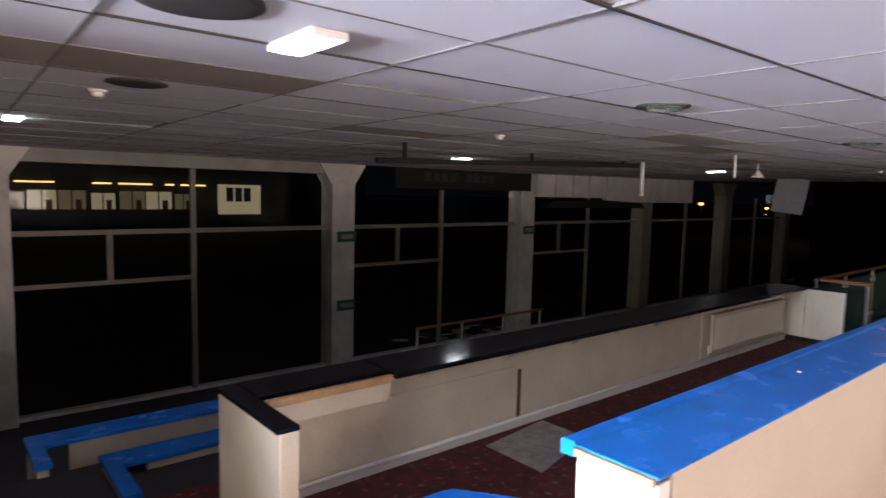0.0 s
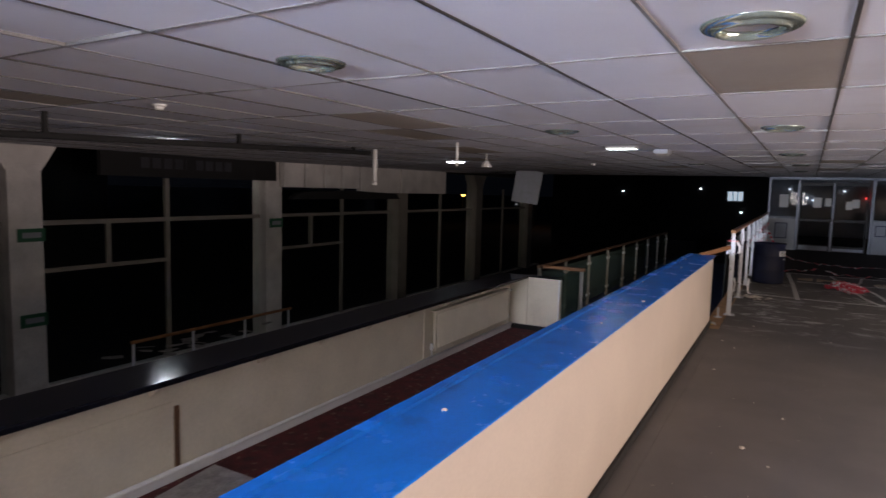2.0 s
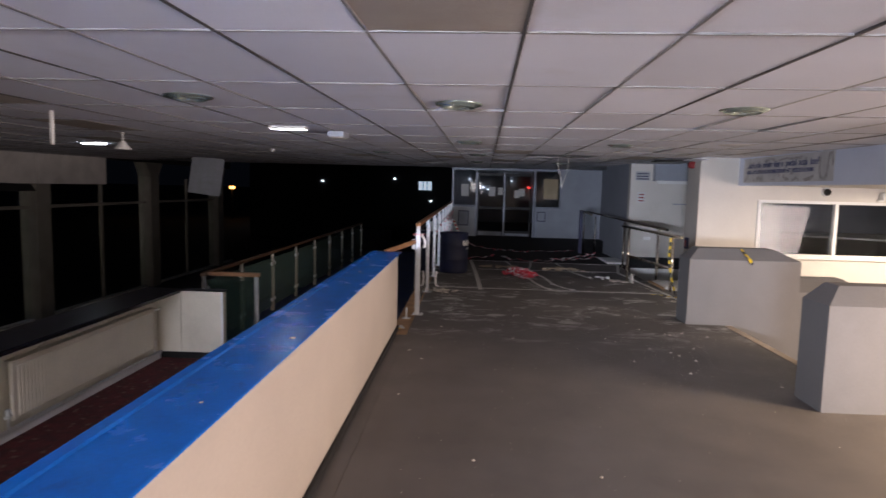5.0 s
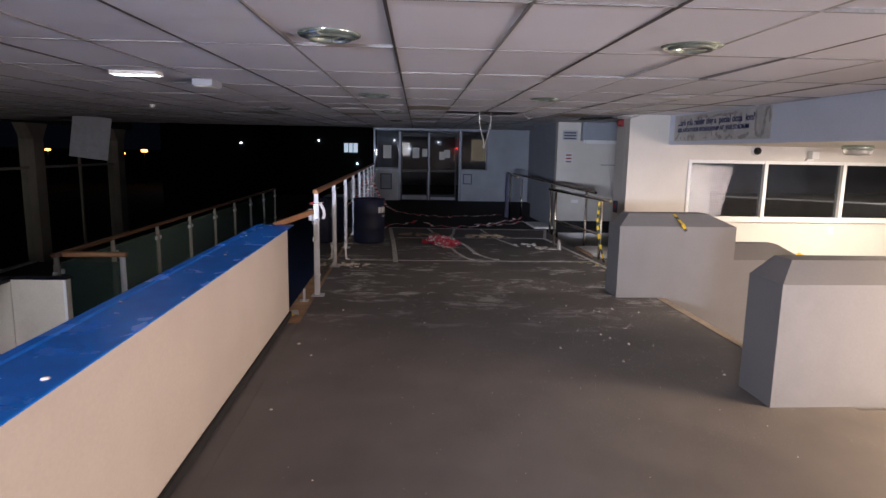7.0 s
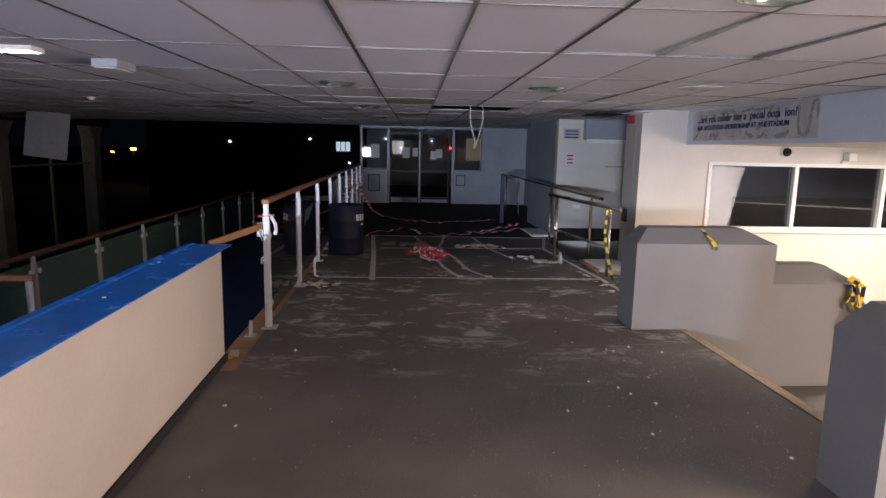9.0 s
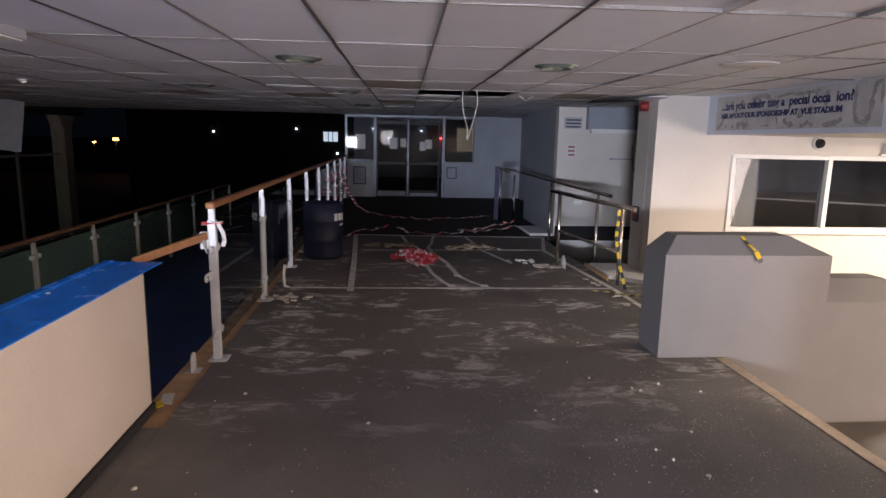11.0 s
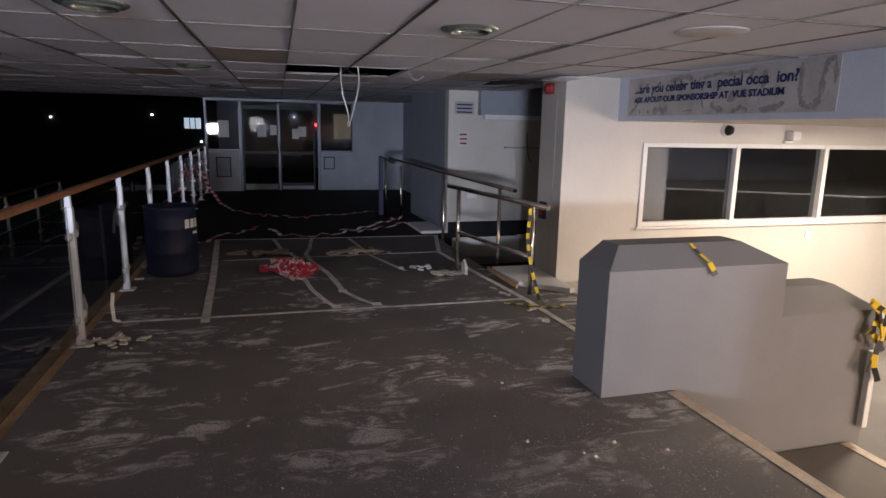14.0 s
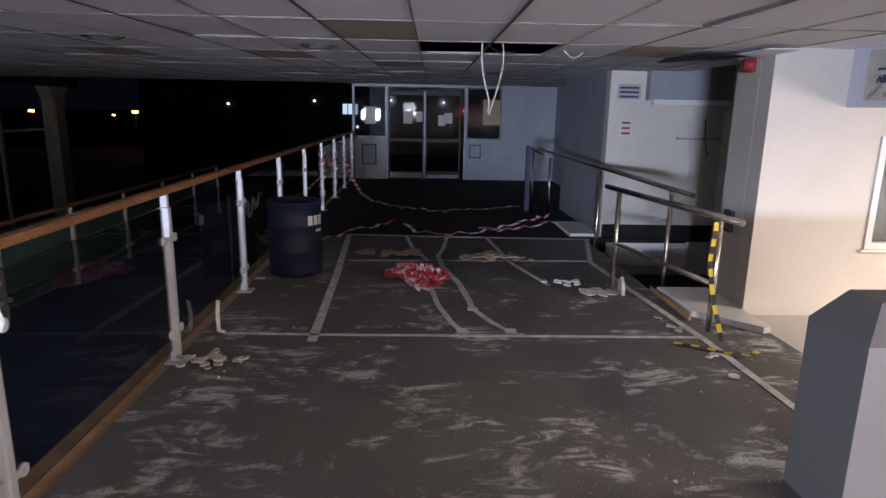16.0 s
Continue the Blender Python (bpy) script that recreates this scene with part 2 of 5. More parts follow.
def dusty(m, lo=0.60, hi=0.70, amount=0.5, x0=9.0, x1=14.0):
    """Adds streaks and specks of pale plaster dust, thickest along a stretch of the floor."""
    n, l = m.node_tree.nodes, m.node_tree.links
    b = n["Principled BSDF"]
    old = b.inputs["Base Color"].links[0].from_socket
    geo = n.new("ShaderNodeNewGeometry")

    def layer(scale, rot, size, detail, rough, p, q, bend=0.0):
        mp = n.new("ShaderNodeMapping")
        mp.inputs["Scale"].default_value, mp.inputs["Rotation"].default_value = scale, (0, 0, rot)
        l.new(geo.outputs["Position"], mp.inputs["Vector"])
        t = n.new("ShaderNodeTexNoise")
        t.inputs["Scale"].default_value, t.inputs["Detail"].default_value, t.inputs["Roughness"].default_value = size, detail, rough
        t.inputs["Distortion"].default_value = bend
        l.new(mp.outputs[0], t.inputs["Vector"])
        k = n.new("ShaderNodeMapRange")
        k.inputs[1].default_value, k.inputs[2].default_value = p, q
        l.new(t.outputs["Fac"], k.inputs[0])
        return k

    r = layer((1.2, 0.9, 1), 0.3, 1.7, 6, 0.62, lo, hi, 0.6)
    rc = layer((3.4, 1.3, 1), 0.75, 2.4, 12, 0.70, 0.475, 0.565, 1.1)
    rf = layer((1, 1, 1), 0.0, 70, 2, 0.6, 0.20, 0.55)
    sep = n.new("ShaderNodeSeparateXYZ")
    l.new(geo.outputs["Position"], sep.inputs[0])
    g1 = n.new("ShaderNodeMapRange")
    g1.inputs[1].default_value, g1.inputs[2].default_value = x0, x0 + 2.2
    l.new(sep.outputs[0], g1.inputs[0])
    g2 = n.new("ShaderNodeMapRange")
    g2.inputs[1].default_value, g2.inputs[2].default_value = x1 + 1.5, x1
    l.new(sep.outputs[0], g2.inputs[0])
    prod = None
    for s in (r, rc, rf, g1, g2):
        if prod is None:
            prod = s.outputs[0]
            continue
        q = n.new("ShaderNodeMath")
        q.operation = "MULTIPLY"
        l.new(prod, q.inputs[0])
        l.new(s.outputs[0], q.inputs[1])
        prod = q.outputs[0]
    q = n.new("ShaderNodeMath")
    q.operation = "MULTIPLY"
    q.inputs[1].default_value = amount
    l.new(prod, q.inputs[0])
    # fine plaster specks scattered near the head of the stairs
    sp = layer((1, 1, 1), 0.0, 85, 2, 0.5, 0.635, 0.69)
    near = n.new("ShaderNodeVectorMath")
    near.operation = "DISTANCE"
    near.inputs[1].default_value = (9.9, -1.7, 0.0)
    l.new(geo.outputs["Position"], near.inputs[0])
    fade = n.new("ShaderNodeMapRange")
    fade.inputs[1].default_value, fade.inputs[2].default_value = 3.2, 0.4
    l.new(near.outputs["Value"], fade.inputs[0])
    clump = layer((1, 1, 1), 0.0, 3.0, 4, 0.6, 0.35, 0.6)
    sq = n.new("ShaderNodeMath")
    sq.operation = "MULTIPLY"
    l.new(sp.outputs[0], sq.inputs[0])
    l.new(fade.outputs[0], sq.inputs[1])
    sr = n.new("ShaderNodeMath")
    sr.operation = "MULTIPLY"
    l.new(sq.outputs[0], sr.inputs[0])
    l.new(clump.outputs[0], sr.inputs[1])
    both = n.new("ShaderNodeMath")
    both.operation = "MAXIMUM"
    l.new(q.outputs[0], both.inputs[0])
    l.new(sr.outputs[0], both.inputs[1])
    mx = n.new("ShaderNodeMix")
    mx.data_type = "RGBA"
    l.new(both.outputs[0], mx.inputs[0])
    l.new(old, mx.inputs[6])
    mx.inputs[7].default_value = (0.64, 0.64, 0.62, 1)
    l.new(mx.outputs[2], b.inputs["Base Color"])


dusty(floor_mat, 0.51, 0.59, 1.0, 9.3, 14.6)


def woven(m, cell=2.6):
    """Pale rosettes of a patterned carpet."""
    n, l = m.node_tree.nodes, m.node_tree.links
    b = n["Principled BSDF"]
    old = b.inputs["Base Color"].links[0].from_socket
    geo = n.new("ShaderNodeNewGeometry")
    v, w = n.new("ShaderNodeTexVoronoi"), n.new("ShaderNodeTexVoronoi")
    v.inputs["Scale"].default_value, v.inputs["Randomness"].default_value = cell, 0.15
    w.inputs["Scale"].default_value, w.inputs["Randomness"].default_value = cell * 5, 0.5
    for k in (v, w):
        l.new(geo.outputs["Position"], k.inputs["Vector"])
    wave = n.new("ShaderNodeMath")
    wave.operation = "MULTIPLY_ADD"
    wave.inputs[1].default_value, wave.inputs[2].default_value = 26.0, 0.0
    l.new(v.outputs["Distance"], wave.inputs[0])
    s = n.new("ShaderNodeMath")
    s.operation = "SINE"
    l.new(wave.outputs[0], s.inputs[0])
    k = n.new("ShaderNodeMapRange")
    k.inputs[1].default_value, k.inputs[2].default_value, k.inputs[4].default_value = 0.3, 0.8, 0.7
    l.new(s.outputs[0], k.inputs[0])
    g = n.new("ShaderNodeMapRange")
    g.inputs[1].default_value, g.inputs[2].default_value = 0.42, 0.25
    l.new(w.outputs["Distance"], g.inputs[0])
    q = n.new("ShaderNodeMath")
    q.operation = "MULTIPLY"
    l.new(k.outputs[0], q.inputs[0])
    l.new(g.outputs[0], q.inputs[1])
    mx = n.new("ShaderNodeMix")
    mx.data_type = "RGBA"
    l.new(q.outputs[0], mx.inputs[0])
    l.new(old, mx.inputs[6])
    mx.inputs[7].default_value = (0.20, 0.12, 0.09, 1)
    l.new(mx.outputs[2], b.inputs["Base Color"])


woven(red_carpet)


# ---- mesh helpers ----
def box(bm, x0, x1, y0, y1, z0, z1, mi=0, bevel=0.0):
    x0, x1 = sorted((x0, x1))
    y0, y1 = sorted((y0, y1))
    z0, z1 = sorted((z0, z1))
    vs = [bm.verts.new(p) for p in ((x0, y0, z0), (x1, y0, z0), (x1, y1, z0), (x0, y1, z0), (x0, y0, z1), (x1, y0, z1), (x1, y1, z1), (x0, y1, z1))]
    fs = [bm.faces.new([vs[i] for i in f]) for f in ((3, 2, 1, 0), (4, 5, 6, 7), (0, 1, 5, 4), (1, 2, 6, 5), (2, 3, 7, 6), (3, 0, 4, 7))]
    for f in fs:
        f.material_index = mi
    if bevel:
        es = {e for f in fs for e in f.edges}
        bmesh.ops.bevel(bm, geom=list(es), offset=bevel, segments=2, affect="EDGES", profile=0.5)
    return bm


def B(x0, x1, y0, y1, z0, z1, bevel=0.0):
    return box(bmesh.new(), x0, x1, y0, y1, z0, z1, 0, bevel)


def tube(bm, a, b, r, n=12, r2=None, mi=0, caps=True):
    a, b = Vector(a), Vector(b)
    r2 = r if r2 is None else r2
    q = (b - a).to_track_quat("Z", "Y")
    rings = []
    for p, rad in ((a, r), (b, r2)):
        rings.append([bm.verts.new(p + q @ Vector((rad * math.cos(2 * math.pi * i / n), rad * math.sin(2 * math.pi * i / n), 0))) for i in range(n)])
    for i in range(n):
        f = bm.faces.new((rings[0][i], rings[0][(i + 1) % n], rings[1][(i + 1) % n], rings[1][i]))
        f.smooth, f.material_index = True, mi
    if caps:
        for f in (bm.faces.new(rings[0][::-1]), bm.faces.new(rings[1])):
            f.material_index = mi
    return bm


def T(a, b, r, n=12, r2=None):
    return tube(bmesh.new(), a, b, r, n, r2)


def lathe(profile, n=32, at=(0, 0, 0), closed=False):
    """A turned shape from (radius, height) pairs."""
    bm = bmesh.new()
    rings = [[bm.verts.new((at[0] + r * math.cos(2 * math.pi * i / n), at[1] + r * math.sin(2 * math.pi * i / n), at[2] + z)) for i in range(n)] for r, z in profile]
    for k in range(len(rings) - 1):
        for i in range(n):
            f = bm.faces.new((rings[k][i], rings[k][(i + 1) % n], rings[k + 1][(i + 1) % n], rings[k + 1][i]))
            f.smooth = True
    return bm


def prism(pts, axis, lo, hi):
    """A flat outline pushed along one axis. pts in the other two axes, in order."""
    bm = bmesh.new()

    def at(p, v):
        return {"x": (v, p[0], p[1]), "y": (p[0], v, p[1]), "z": (p[0], p[1], v)}[axis]
    a = [bm.verts.new(at(p, lo)) for p in pts]
    b = [bm.verts.new(at(p, hi)) for p in pts]
    bm.faces.new(a[::-1])
    bm.faces.new(b)
    n = len(pts)
    for i in range(n):
        bm.faces.new((a[i], a[(i + 1) % n], b[(i + 1) % n], b[i]))
    bmesh.ops.recalc_face_normals(bm, faces=bm.faces[:])
    return bm


def mesh_of(name, bm, *mats):
    me = bpy.data.meshes.new(name)
    bmesh.ops.recalc_face_normals(bm, faces=bm.faces[:])
    bm.to_mesh(me)
    bm.free()
    for m in mats:
        me.materials.append(m)
    return me


def solid(name, bm, mats, label="", category="", group="", kind=""):
    mats = mats if isinstance(mats, (list, tuple)) else [mats]
    return tagged(new(name, mesh_of(name, bm, *mats)), label, category, group, kind)


def structure(name, bm, mats, label=""):
    return solid(name, bm, mats, label, kind="structure")


def thing(name, label, category, group="", at=(0, 0, 0), rz=0):
    ob = tagged(new(name), label, category, group)
    ob.empty_display_size = 0.05
    ob.matrix_basis = pose(*at, 0, 0, rz)
    return ob


def part(name, bm, material, parent, label=""):
    mats = material if isinstance(material, (list, tuple)) else [material]
    ob = new(name, mesh_of(name, bm, *mats))
    ob.parent = parent
    if label:
        ob["label"] = label
    return ob


def ribbon(bm, pts, width, up=(0, 0, 1), thick=0.003, mi=0, stripes=0.0):
    """A strip of tape along points; stripes: the length of one colour block, alternating material 0 and 1."""
    pts = [Vector(p) for p in pts]
    dense = []
    for a, b in zip(pts, pts[1:]):
        k = max(1, int((b - a).length / stripes)) if stripes else 1
        dense += [a.lerp(b, i / k) for i in range(k)]
    dense.append(pts[-1])
    up = Vector(up)
    prev = None
    for i, p in enumerate(dense):
        d = (dense[min(i + 1, len(dense) - 1)] - dense[max(i - 1, 0)])
        d = d.normalized() if d.length else Vector((1, 0, 0))
        s = d.cross(up)
        s = s.normalized() * width / 2 if s.length > 1e-6 else Vector((0, width / 2, 0))
        nrm = s.cross(d).normalized() * thick / 2
        row = [bm.verts.new(p + s + nrm), bm.verts.new(p - s + nrm), bm.verts.new(p - s - nrm), bm.verts.new(p + s - nrm)]
        if prev:
            for j in range(4):
                f = bm.faces.new((prev[j], prev[(j + 1) % 4], row[(j + 1) % 4], row[j]))
                f.material_index = (i % 2) if stripes else mi
        prev = row
    return bm


# ---- the large structure ----
X0, X1 = -4.0, 24.6          # back wall and the wall with the doors
Y_R, Y_W = -3.92, 12.84      # edge of the stair lobby, window wall
FLOOR_LOW, LOBBY = -0.31, -0.77


def ceil_z(x):
    return 2.260 + max(0.0, x - 12.0) * 0.0085


structure("floor", B(X0, 17.2, -2.72, 1.30, -0.2, 0.0), floor_mat, "dark grey carpet with pale dust on a raised walkway")
structure("floor_right", B(11.34, 14.6, -3.27, -2.722, -0.2, -0.001), floor_mat, "dark grey carpet beside the wall")
structure("floor_back", B(X0, 7.8, -4.05, -2.722, -0.2, -0.001), floor_mat, "dark grey carpet at the head of the stairs")
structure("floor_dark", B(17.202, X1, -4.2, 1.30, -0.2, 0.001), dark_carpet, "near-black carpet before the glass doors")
structure("floor_left", B(X0, 9.9, 1.302, 1.62, -0.3, -0.002), floor_mat, "walkway edge under the low wall")
structure("floor_carpet", B(X0, 9.898, 1.622, 4.60, -0.6, FLOOR_LOW), red_carpet, "worn dark red patterned carpet one step down")
structure("lobby_floor", B(X0, 14.2, -11.0, -4.30, LOBBY - 0.2, LOBBY), lobby_carpet, "dark grey carpet of the lower lobby")

# stairs down to the lobby between the two plinths
steps = [(-2.72, 0.0), (-2.98, -0.19), (-3.24, -0.385), (-4.30, -0.58)]
for i, (y, z) in enumerate(steps[1:]):
    structure("stair_step_%d" % (i + 1), B(7.9, 10.95, y, steps[i][0] - 0.002, LOBBY - 0.1, z), lobby_carpet, "carpeted step")
st_fill = B(11.37, 13.858, -3.90, -3.272, LOBBY - 0.1, -0.002)
structure("lobby_side", st_fill, white_wall, "white wall below the walkway edge")

# ceiling of lay-in tiles: one mesh, its grid turned a little against the walkway
bm = bmesh.new()
rng = random.Random(4)
GX, GY, TX, TY, TURN = 5.529, 0.426, 1.2085, 0.6035, -0.0216
brown = {(0, 0), (1, 5), (7, -1), (8, -5), (10, -1), (-1, 8), (2, 6), (9, 1), (-3, 5), (-4, 5), (4, 7), (6, 9), (9, 4)}
holes = {(8, -2), (8, -3)}


def on_grid(u, v, z):
    """A place in the turned ceiling grid: u along the long joints, v across them."""
    return (GX + u * math.cos(TURN) - v * math.sin(TURN), GY + u * math.sin(TURN) + v * math.cos(TURN), z)


for i in range(-8, 18):
    for j in range(-9, 22):
        u0, v0 = (i - 1) * TX, j * TY
        u1, v1 = u0 + TX, v0 + TY
        if (i, j) in holes:
            continue
        sag = rng.uniform(-0.003, 0.003)
        tilt = rng.uniform(-0.004, 0.004)
        za, zb = ceil_z(GX + u0) + sag, ceil_z(GX + u1) + sag
        if rng.random() < 0.07:
            zb += 0.012
        vs = [bm.verts.new(on_grid(*p)) for p in ((u0 + 0.002, v0 + 0.002, za + tilt), (u1 - 0.002, v0 + 0.002, zb), (u1 - 0.002, v1 - 0.002, zb - tilt), (u0 + 0.002, v1 - 0.002, za))]
        f = bm.faces.new(vs)
        f.material_index = 1 if (i, j) in brown else 0
        top = [bm.verts.new(v.co + Vector((0, 0, 0.018))) for v in vs]
        for k in range(4):
            e = bm.faces.new((vs[k], vs[(k + 1) % 4], top[(k + 1) % 4], top[k]))
            e.material_index = f.material_index


# inverted T bars that carry the tiles
def grid_bar(u0, u1, v0, v1, drop, mi):
    lo = [bm.verts.new(on_grid(u, v, ceil_z(GX + u) - drop)) for u, v in ((u0, v0), (u1, v0), (u1, v1), (u0, v1))]
    up = [bm.verts.new(v.co + Vector((0, 0, 0.02))) for v in lo]
    bm.faces.new(lo).material_index = mi
    for k in range(4):
        bm.faces.new((lo[k], lo[(k + 1) % 4], up[(k + 1) % 4], up[k])).material_index = mi


for j in range(-9, 22):
    w, mi = (0.0075, 2) if j % 2 == 0 else (0.006, 3)
    if j < -2:
        mi = 4 if j % 2 else 3
    for a, b in ((-11.0, 12.0 - GX), (12.0 - GX, 20.0)):
        grid_bar(a, b, j * TY - w, j * TY + w, 0.006, mi)
for i in range(-9, 16):
    grid_bar(i * TX - 0.007, i * TX + 0.007, -6.0, 13.0, 0.0052, 3)
for at, out in (((X0, 0, 0), (-1, 0, 0)), ((X1, 0, 0), (1, 0, 0)), ((0, Y_R, 0), (0, -1, 0)), ((0, Y_W - 0.4, 0), (0, 1, 0))):
    bmesh.ops.bisect_plane(bm, geom=bm.verts[:] + bm.edges[:] + bm.faces[:], plane_co=at, plane_no=out, clear_outer=True)
structure("ceiling", bm, [tile_white, tile_brown, grid_dark, grid_mid, grid_pale], "white lay-in ceiling tiles, some stained brown or missing")
structure("ceiling_slab", B(X0, X1 + 4, -11, 13.2, 2.95, 3.1), void_black, "dark slab above the ceiling tiles")

# walls that close the place
structure("wall_back", B(X0 - 0.2, X0, -11, 13.2, -2.6, 2.95), white_wall, "plain white wall")
structure("wall_lobby", B(X0, 17.1, -11.2, -11.0, -1.0, 2.95), white_wall, "plain white lobby wall")
structure("lobby_soffit", B(X0, 13.86, -11.0, Y_R - 0.061, 1.82, 2.0), white_wall, "white plaster soffit over the stairs")
structure("lobby_fascia", B(X0, 13.86, Y_R - 0.06, Y_R - 0.001, 1.815, 2.9), fascia_paint, "pale painted fascia above the stairs")

# office wall with three windows
OX0, OX1 = 13.86, 14.06
WZ0, WZ1, WY0, WY1 = 0.64, 1.56, -8.36, -4.30
structure("wall_office", B(OX0, OX1, WY1, -3.272, -1.0, 2.9), white_wall, "white painted office wall beside the windows")
structure("wall_office_end", B(OX0, OX1, -11.0, WY0, -1.0, 2.9), white_wall, "white painted office wall past the windows")
structure("wall_office_base", B(OX0, OX1, WY0, WY1, -1.0, WZ0), white_wall, "white painted office wall below the windows")
structure("wall_office_head", B(OX0, OX1, WY0, WY1, WZ1, 2.9), white_wall, "white painted office wall above the windows")
structure("wall_office_back", B(17.0, 17.1, -11, -4.76, -1.0, 2.9), grey_wall, "grey wall inside the dark office")
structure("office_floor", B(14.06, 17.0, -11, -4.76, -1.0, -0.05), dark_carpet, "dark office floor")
structure("office_ceiling", B(14.06, 17.0, -11, -4.76, 2.3, 2.4), grey_wall, "office ceiling")

# corridor side: pier, sunken alcove, pilaster
WR = -3.27
structure("wall_pier", B(14.062, 14.45, -4.60, WR, -0.8, 2.9), white_wall, "white pier at the office corner")
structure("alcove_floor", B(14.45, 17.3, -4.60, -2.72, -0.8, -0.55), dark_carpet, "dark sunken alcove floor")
structure("wall_office_side", B(14.1, 17.0, -4.80, -4.752, -0.8, 2.3), grey_wall, "pale grey wall inside the dark office")
structure("wall_alcove_south", B(14.06, 17.5, -4.75, -4.60, -0.8, 2.9), white_wall, "white alcove wall")
structure("wall_alcove", B(17.3, 17.5, -4.60, -2.98, -0.8, 2.9), white_wall, "white alcove wall with bare cables")
structure("wall_alcove_head", B(17.14, 17.298, -4.60, -3.47, 1.92, 2.9), grey_wall, "grey bulkhead above the alcove")
structure("wall_corridor_near", B(17.5, 19.9, -3.2, -2.98, -0.2, 2.9), grey_wall, "grey corridor wall")
structure("wall_corridor", B(19.9, X1, -4.1, -3.84, -0.2, 2.9), grey_wall, "grey corridor wall")
structure("wall_corridor_return", B(19.7, 19.9, -3.84, -3.2, -0.2, 2.9), grey_wall, "grey return wall")

# end wall with glazed doors
EX = X1
bm = bmesh.new()
box(bm, EX, EX + 0.2, -4.1, -2.45, -0.2, 2.9)
box(bm, EX, EX + 0.2, -2.45, -1.60, -0.2, 1.02)
box(bm, EX, EX + 0.2, -2.45, 1.45, 2.36, 2.9)
structure("wall_end", bm, grey_wall, "grey end wall beside the glass doors")
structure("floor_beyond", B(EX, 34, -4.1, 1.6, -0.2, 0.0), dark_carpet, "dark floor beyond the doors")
structure("wall_beyond", B(34, 34.2, -4.1, 1.6, -0.2, 2.9), grey_wall, "far wall in the dark beyond the doors")
structure("wall_beyond_side", B(EX + 0.2, 34, -4.2, -4.1, -0.2, 2.9), grey_wall, "side wall beyond the doors")

# terraces that step down to the window wall
for i in range(6):
    y0 = 4.602 + i * 1.37
    structure("terrace_%d" % (i + 1), B(X0, 34, y0, y0 + 1.368, -2.6, FLOOR_LOW - 0.25 - i * 0.36), terrace_dark, "dark carpeted viewing terrace")
structure("floor_landing", B(9.9, X1, 1.502, 4.60, -0.9, -0.62), landing_blue, "dark blue floor of the lower landing behind the balustrade")
structure("walkway_edge", B(9.9, X1, 1.30, 1.50, -0.9, -0.012), wood_raw, "timber edge board of the walkway")

# ---- window wall ----
cols = [1.02, 7.47, 13.58, 19.85, 25.95, 32.05]
for i, cx in enumerate(cols):
    bm = B(cx - 0.29, cx + 0.29, Y_W - 0.25, Y_W + 0.25, -2.6, 1.95, 0.012)
    hb = prism([(cx - 0.26, 1.75), (cx + 0.26, 1.75), (cx + 0.62, 2.32), (cx - 0.62, 2.32)], "y", Y_W - 0.24, Y_W + 0.2)
    me = bpy.data.meshes.new("tmp")
    hb.to_mesh(me)
    bm.from_mesh(me)
    hb.free()
    bpy.data.meshes.remove(me)
    # far columns get a darker grey, their lack of light put into the colour
    structure("column_%d" % (i + 1), bm, concrete_col if i < 3 else frame_grey, "pale concrete column with a flared head, far ones coloured darker for shade")
structure("window_sill_wall", B(X0, 34, Y_W - 0.05, Y_W + 0.15, -2.6, -2.3), concrete_col, "low wall under the windows")
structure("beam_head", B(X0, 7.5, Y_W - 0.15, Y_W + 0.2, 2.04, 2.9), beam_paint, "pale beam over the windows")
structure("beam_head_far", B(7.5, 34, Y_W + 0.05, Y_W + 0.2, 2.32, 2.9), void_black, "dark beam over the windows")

for i in range(len(cols) - 1):
    a, b = cols[i] + 0.29, cols[i + 1] - 0.29
    win = tagged(new("window_%d" % (i + 1)), "tall glazed bay with pale grey frame facing the night", kind="structure")
    mid = a + (b - a) * 0.5
    frames = (("transom", B(a, b, Y_W - 0.04, Y_W + 0.04, 0.795, 0.885)), ("mullion", B(mid - 0.05, mid + 0.05, Y_W - 0.041, Y_W + 0.041, -2.3, 2.04 if i == 0 else 1.75)),
                   ("transom", B(a, mid - 0.05, Y_W - 0.039, Y_W + 0.039, -0.11, -0.03)), ("mullion", B((a + mid) / 2 - 0.05, (a + mid) / 2 + 0.05, Y_W - 0.037, Y_W + 0.037, -0.03, 0.795)))
    for nm, bx in frames[:4 if i < 3 else 2]:
        part(nm, bx, frame_grey, win)
    for (u0, u1, v0, v1) in ((a, mid - 0.05, -2.3, -0.11), (a, (a + mid) / 2 - 0.05, -0.03, 0.795), ((a + mid) / 2 + 0.05, mid - 0.05, -0.03, 0.795), (mid + 0.05, b, -2.3, 0.795), (a, mid - 0.05, 0.885, 2.3), (mid + 0.05, b, 0.885, 2.3)):
        p = part("pane", B(u0, u1, Y_W + 0.01, Y_W + 0.018, v0, v1), glass_clear, win)
        p.visible_shadow = False
structure("ground", B(-600, 600, -600, 600, -2.9, -2.7), void_black, "dark ground outside")


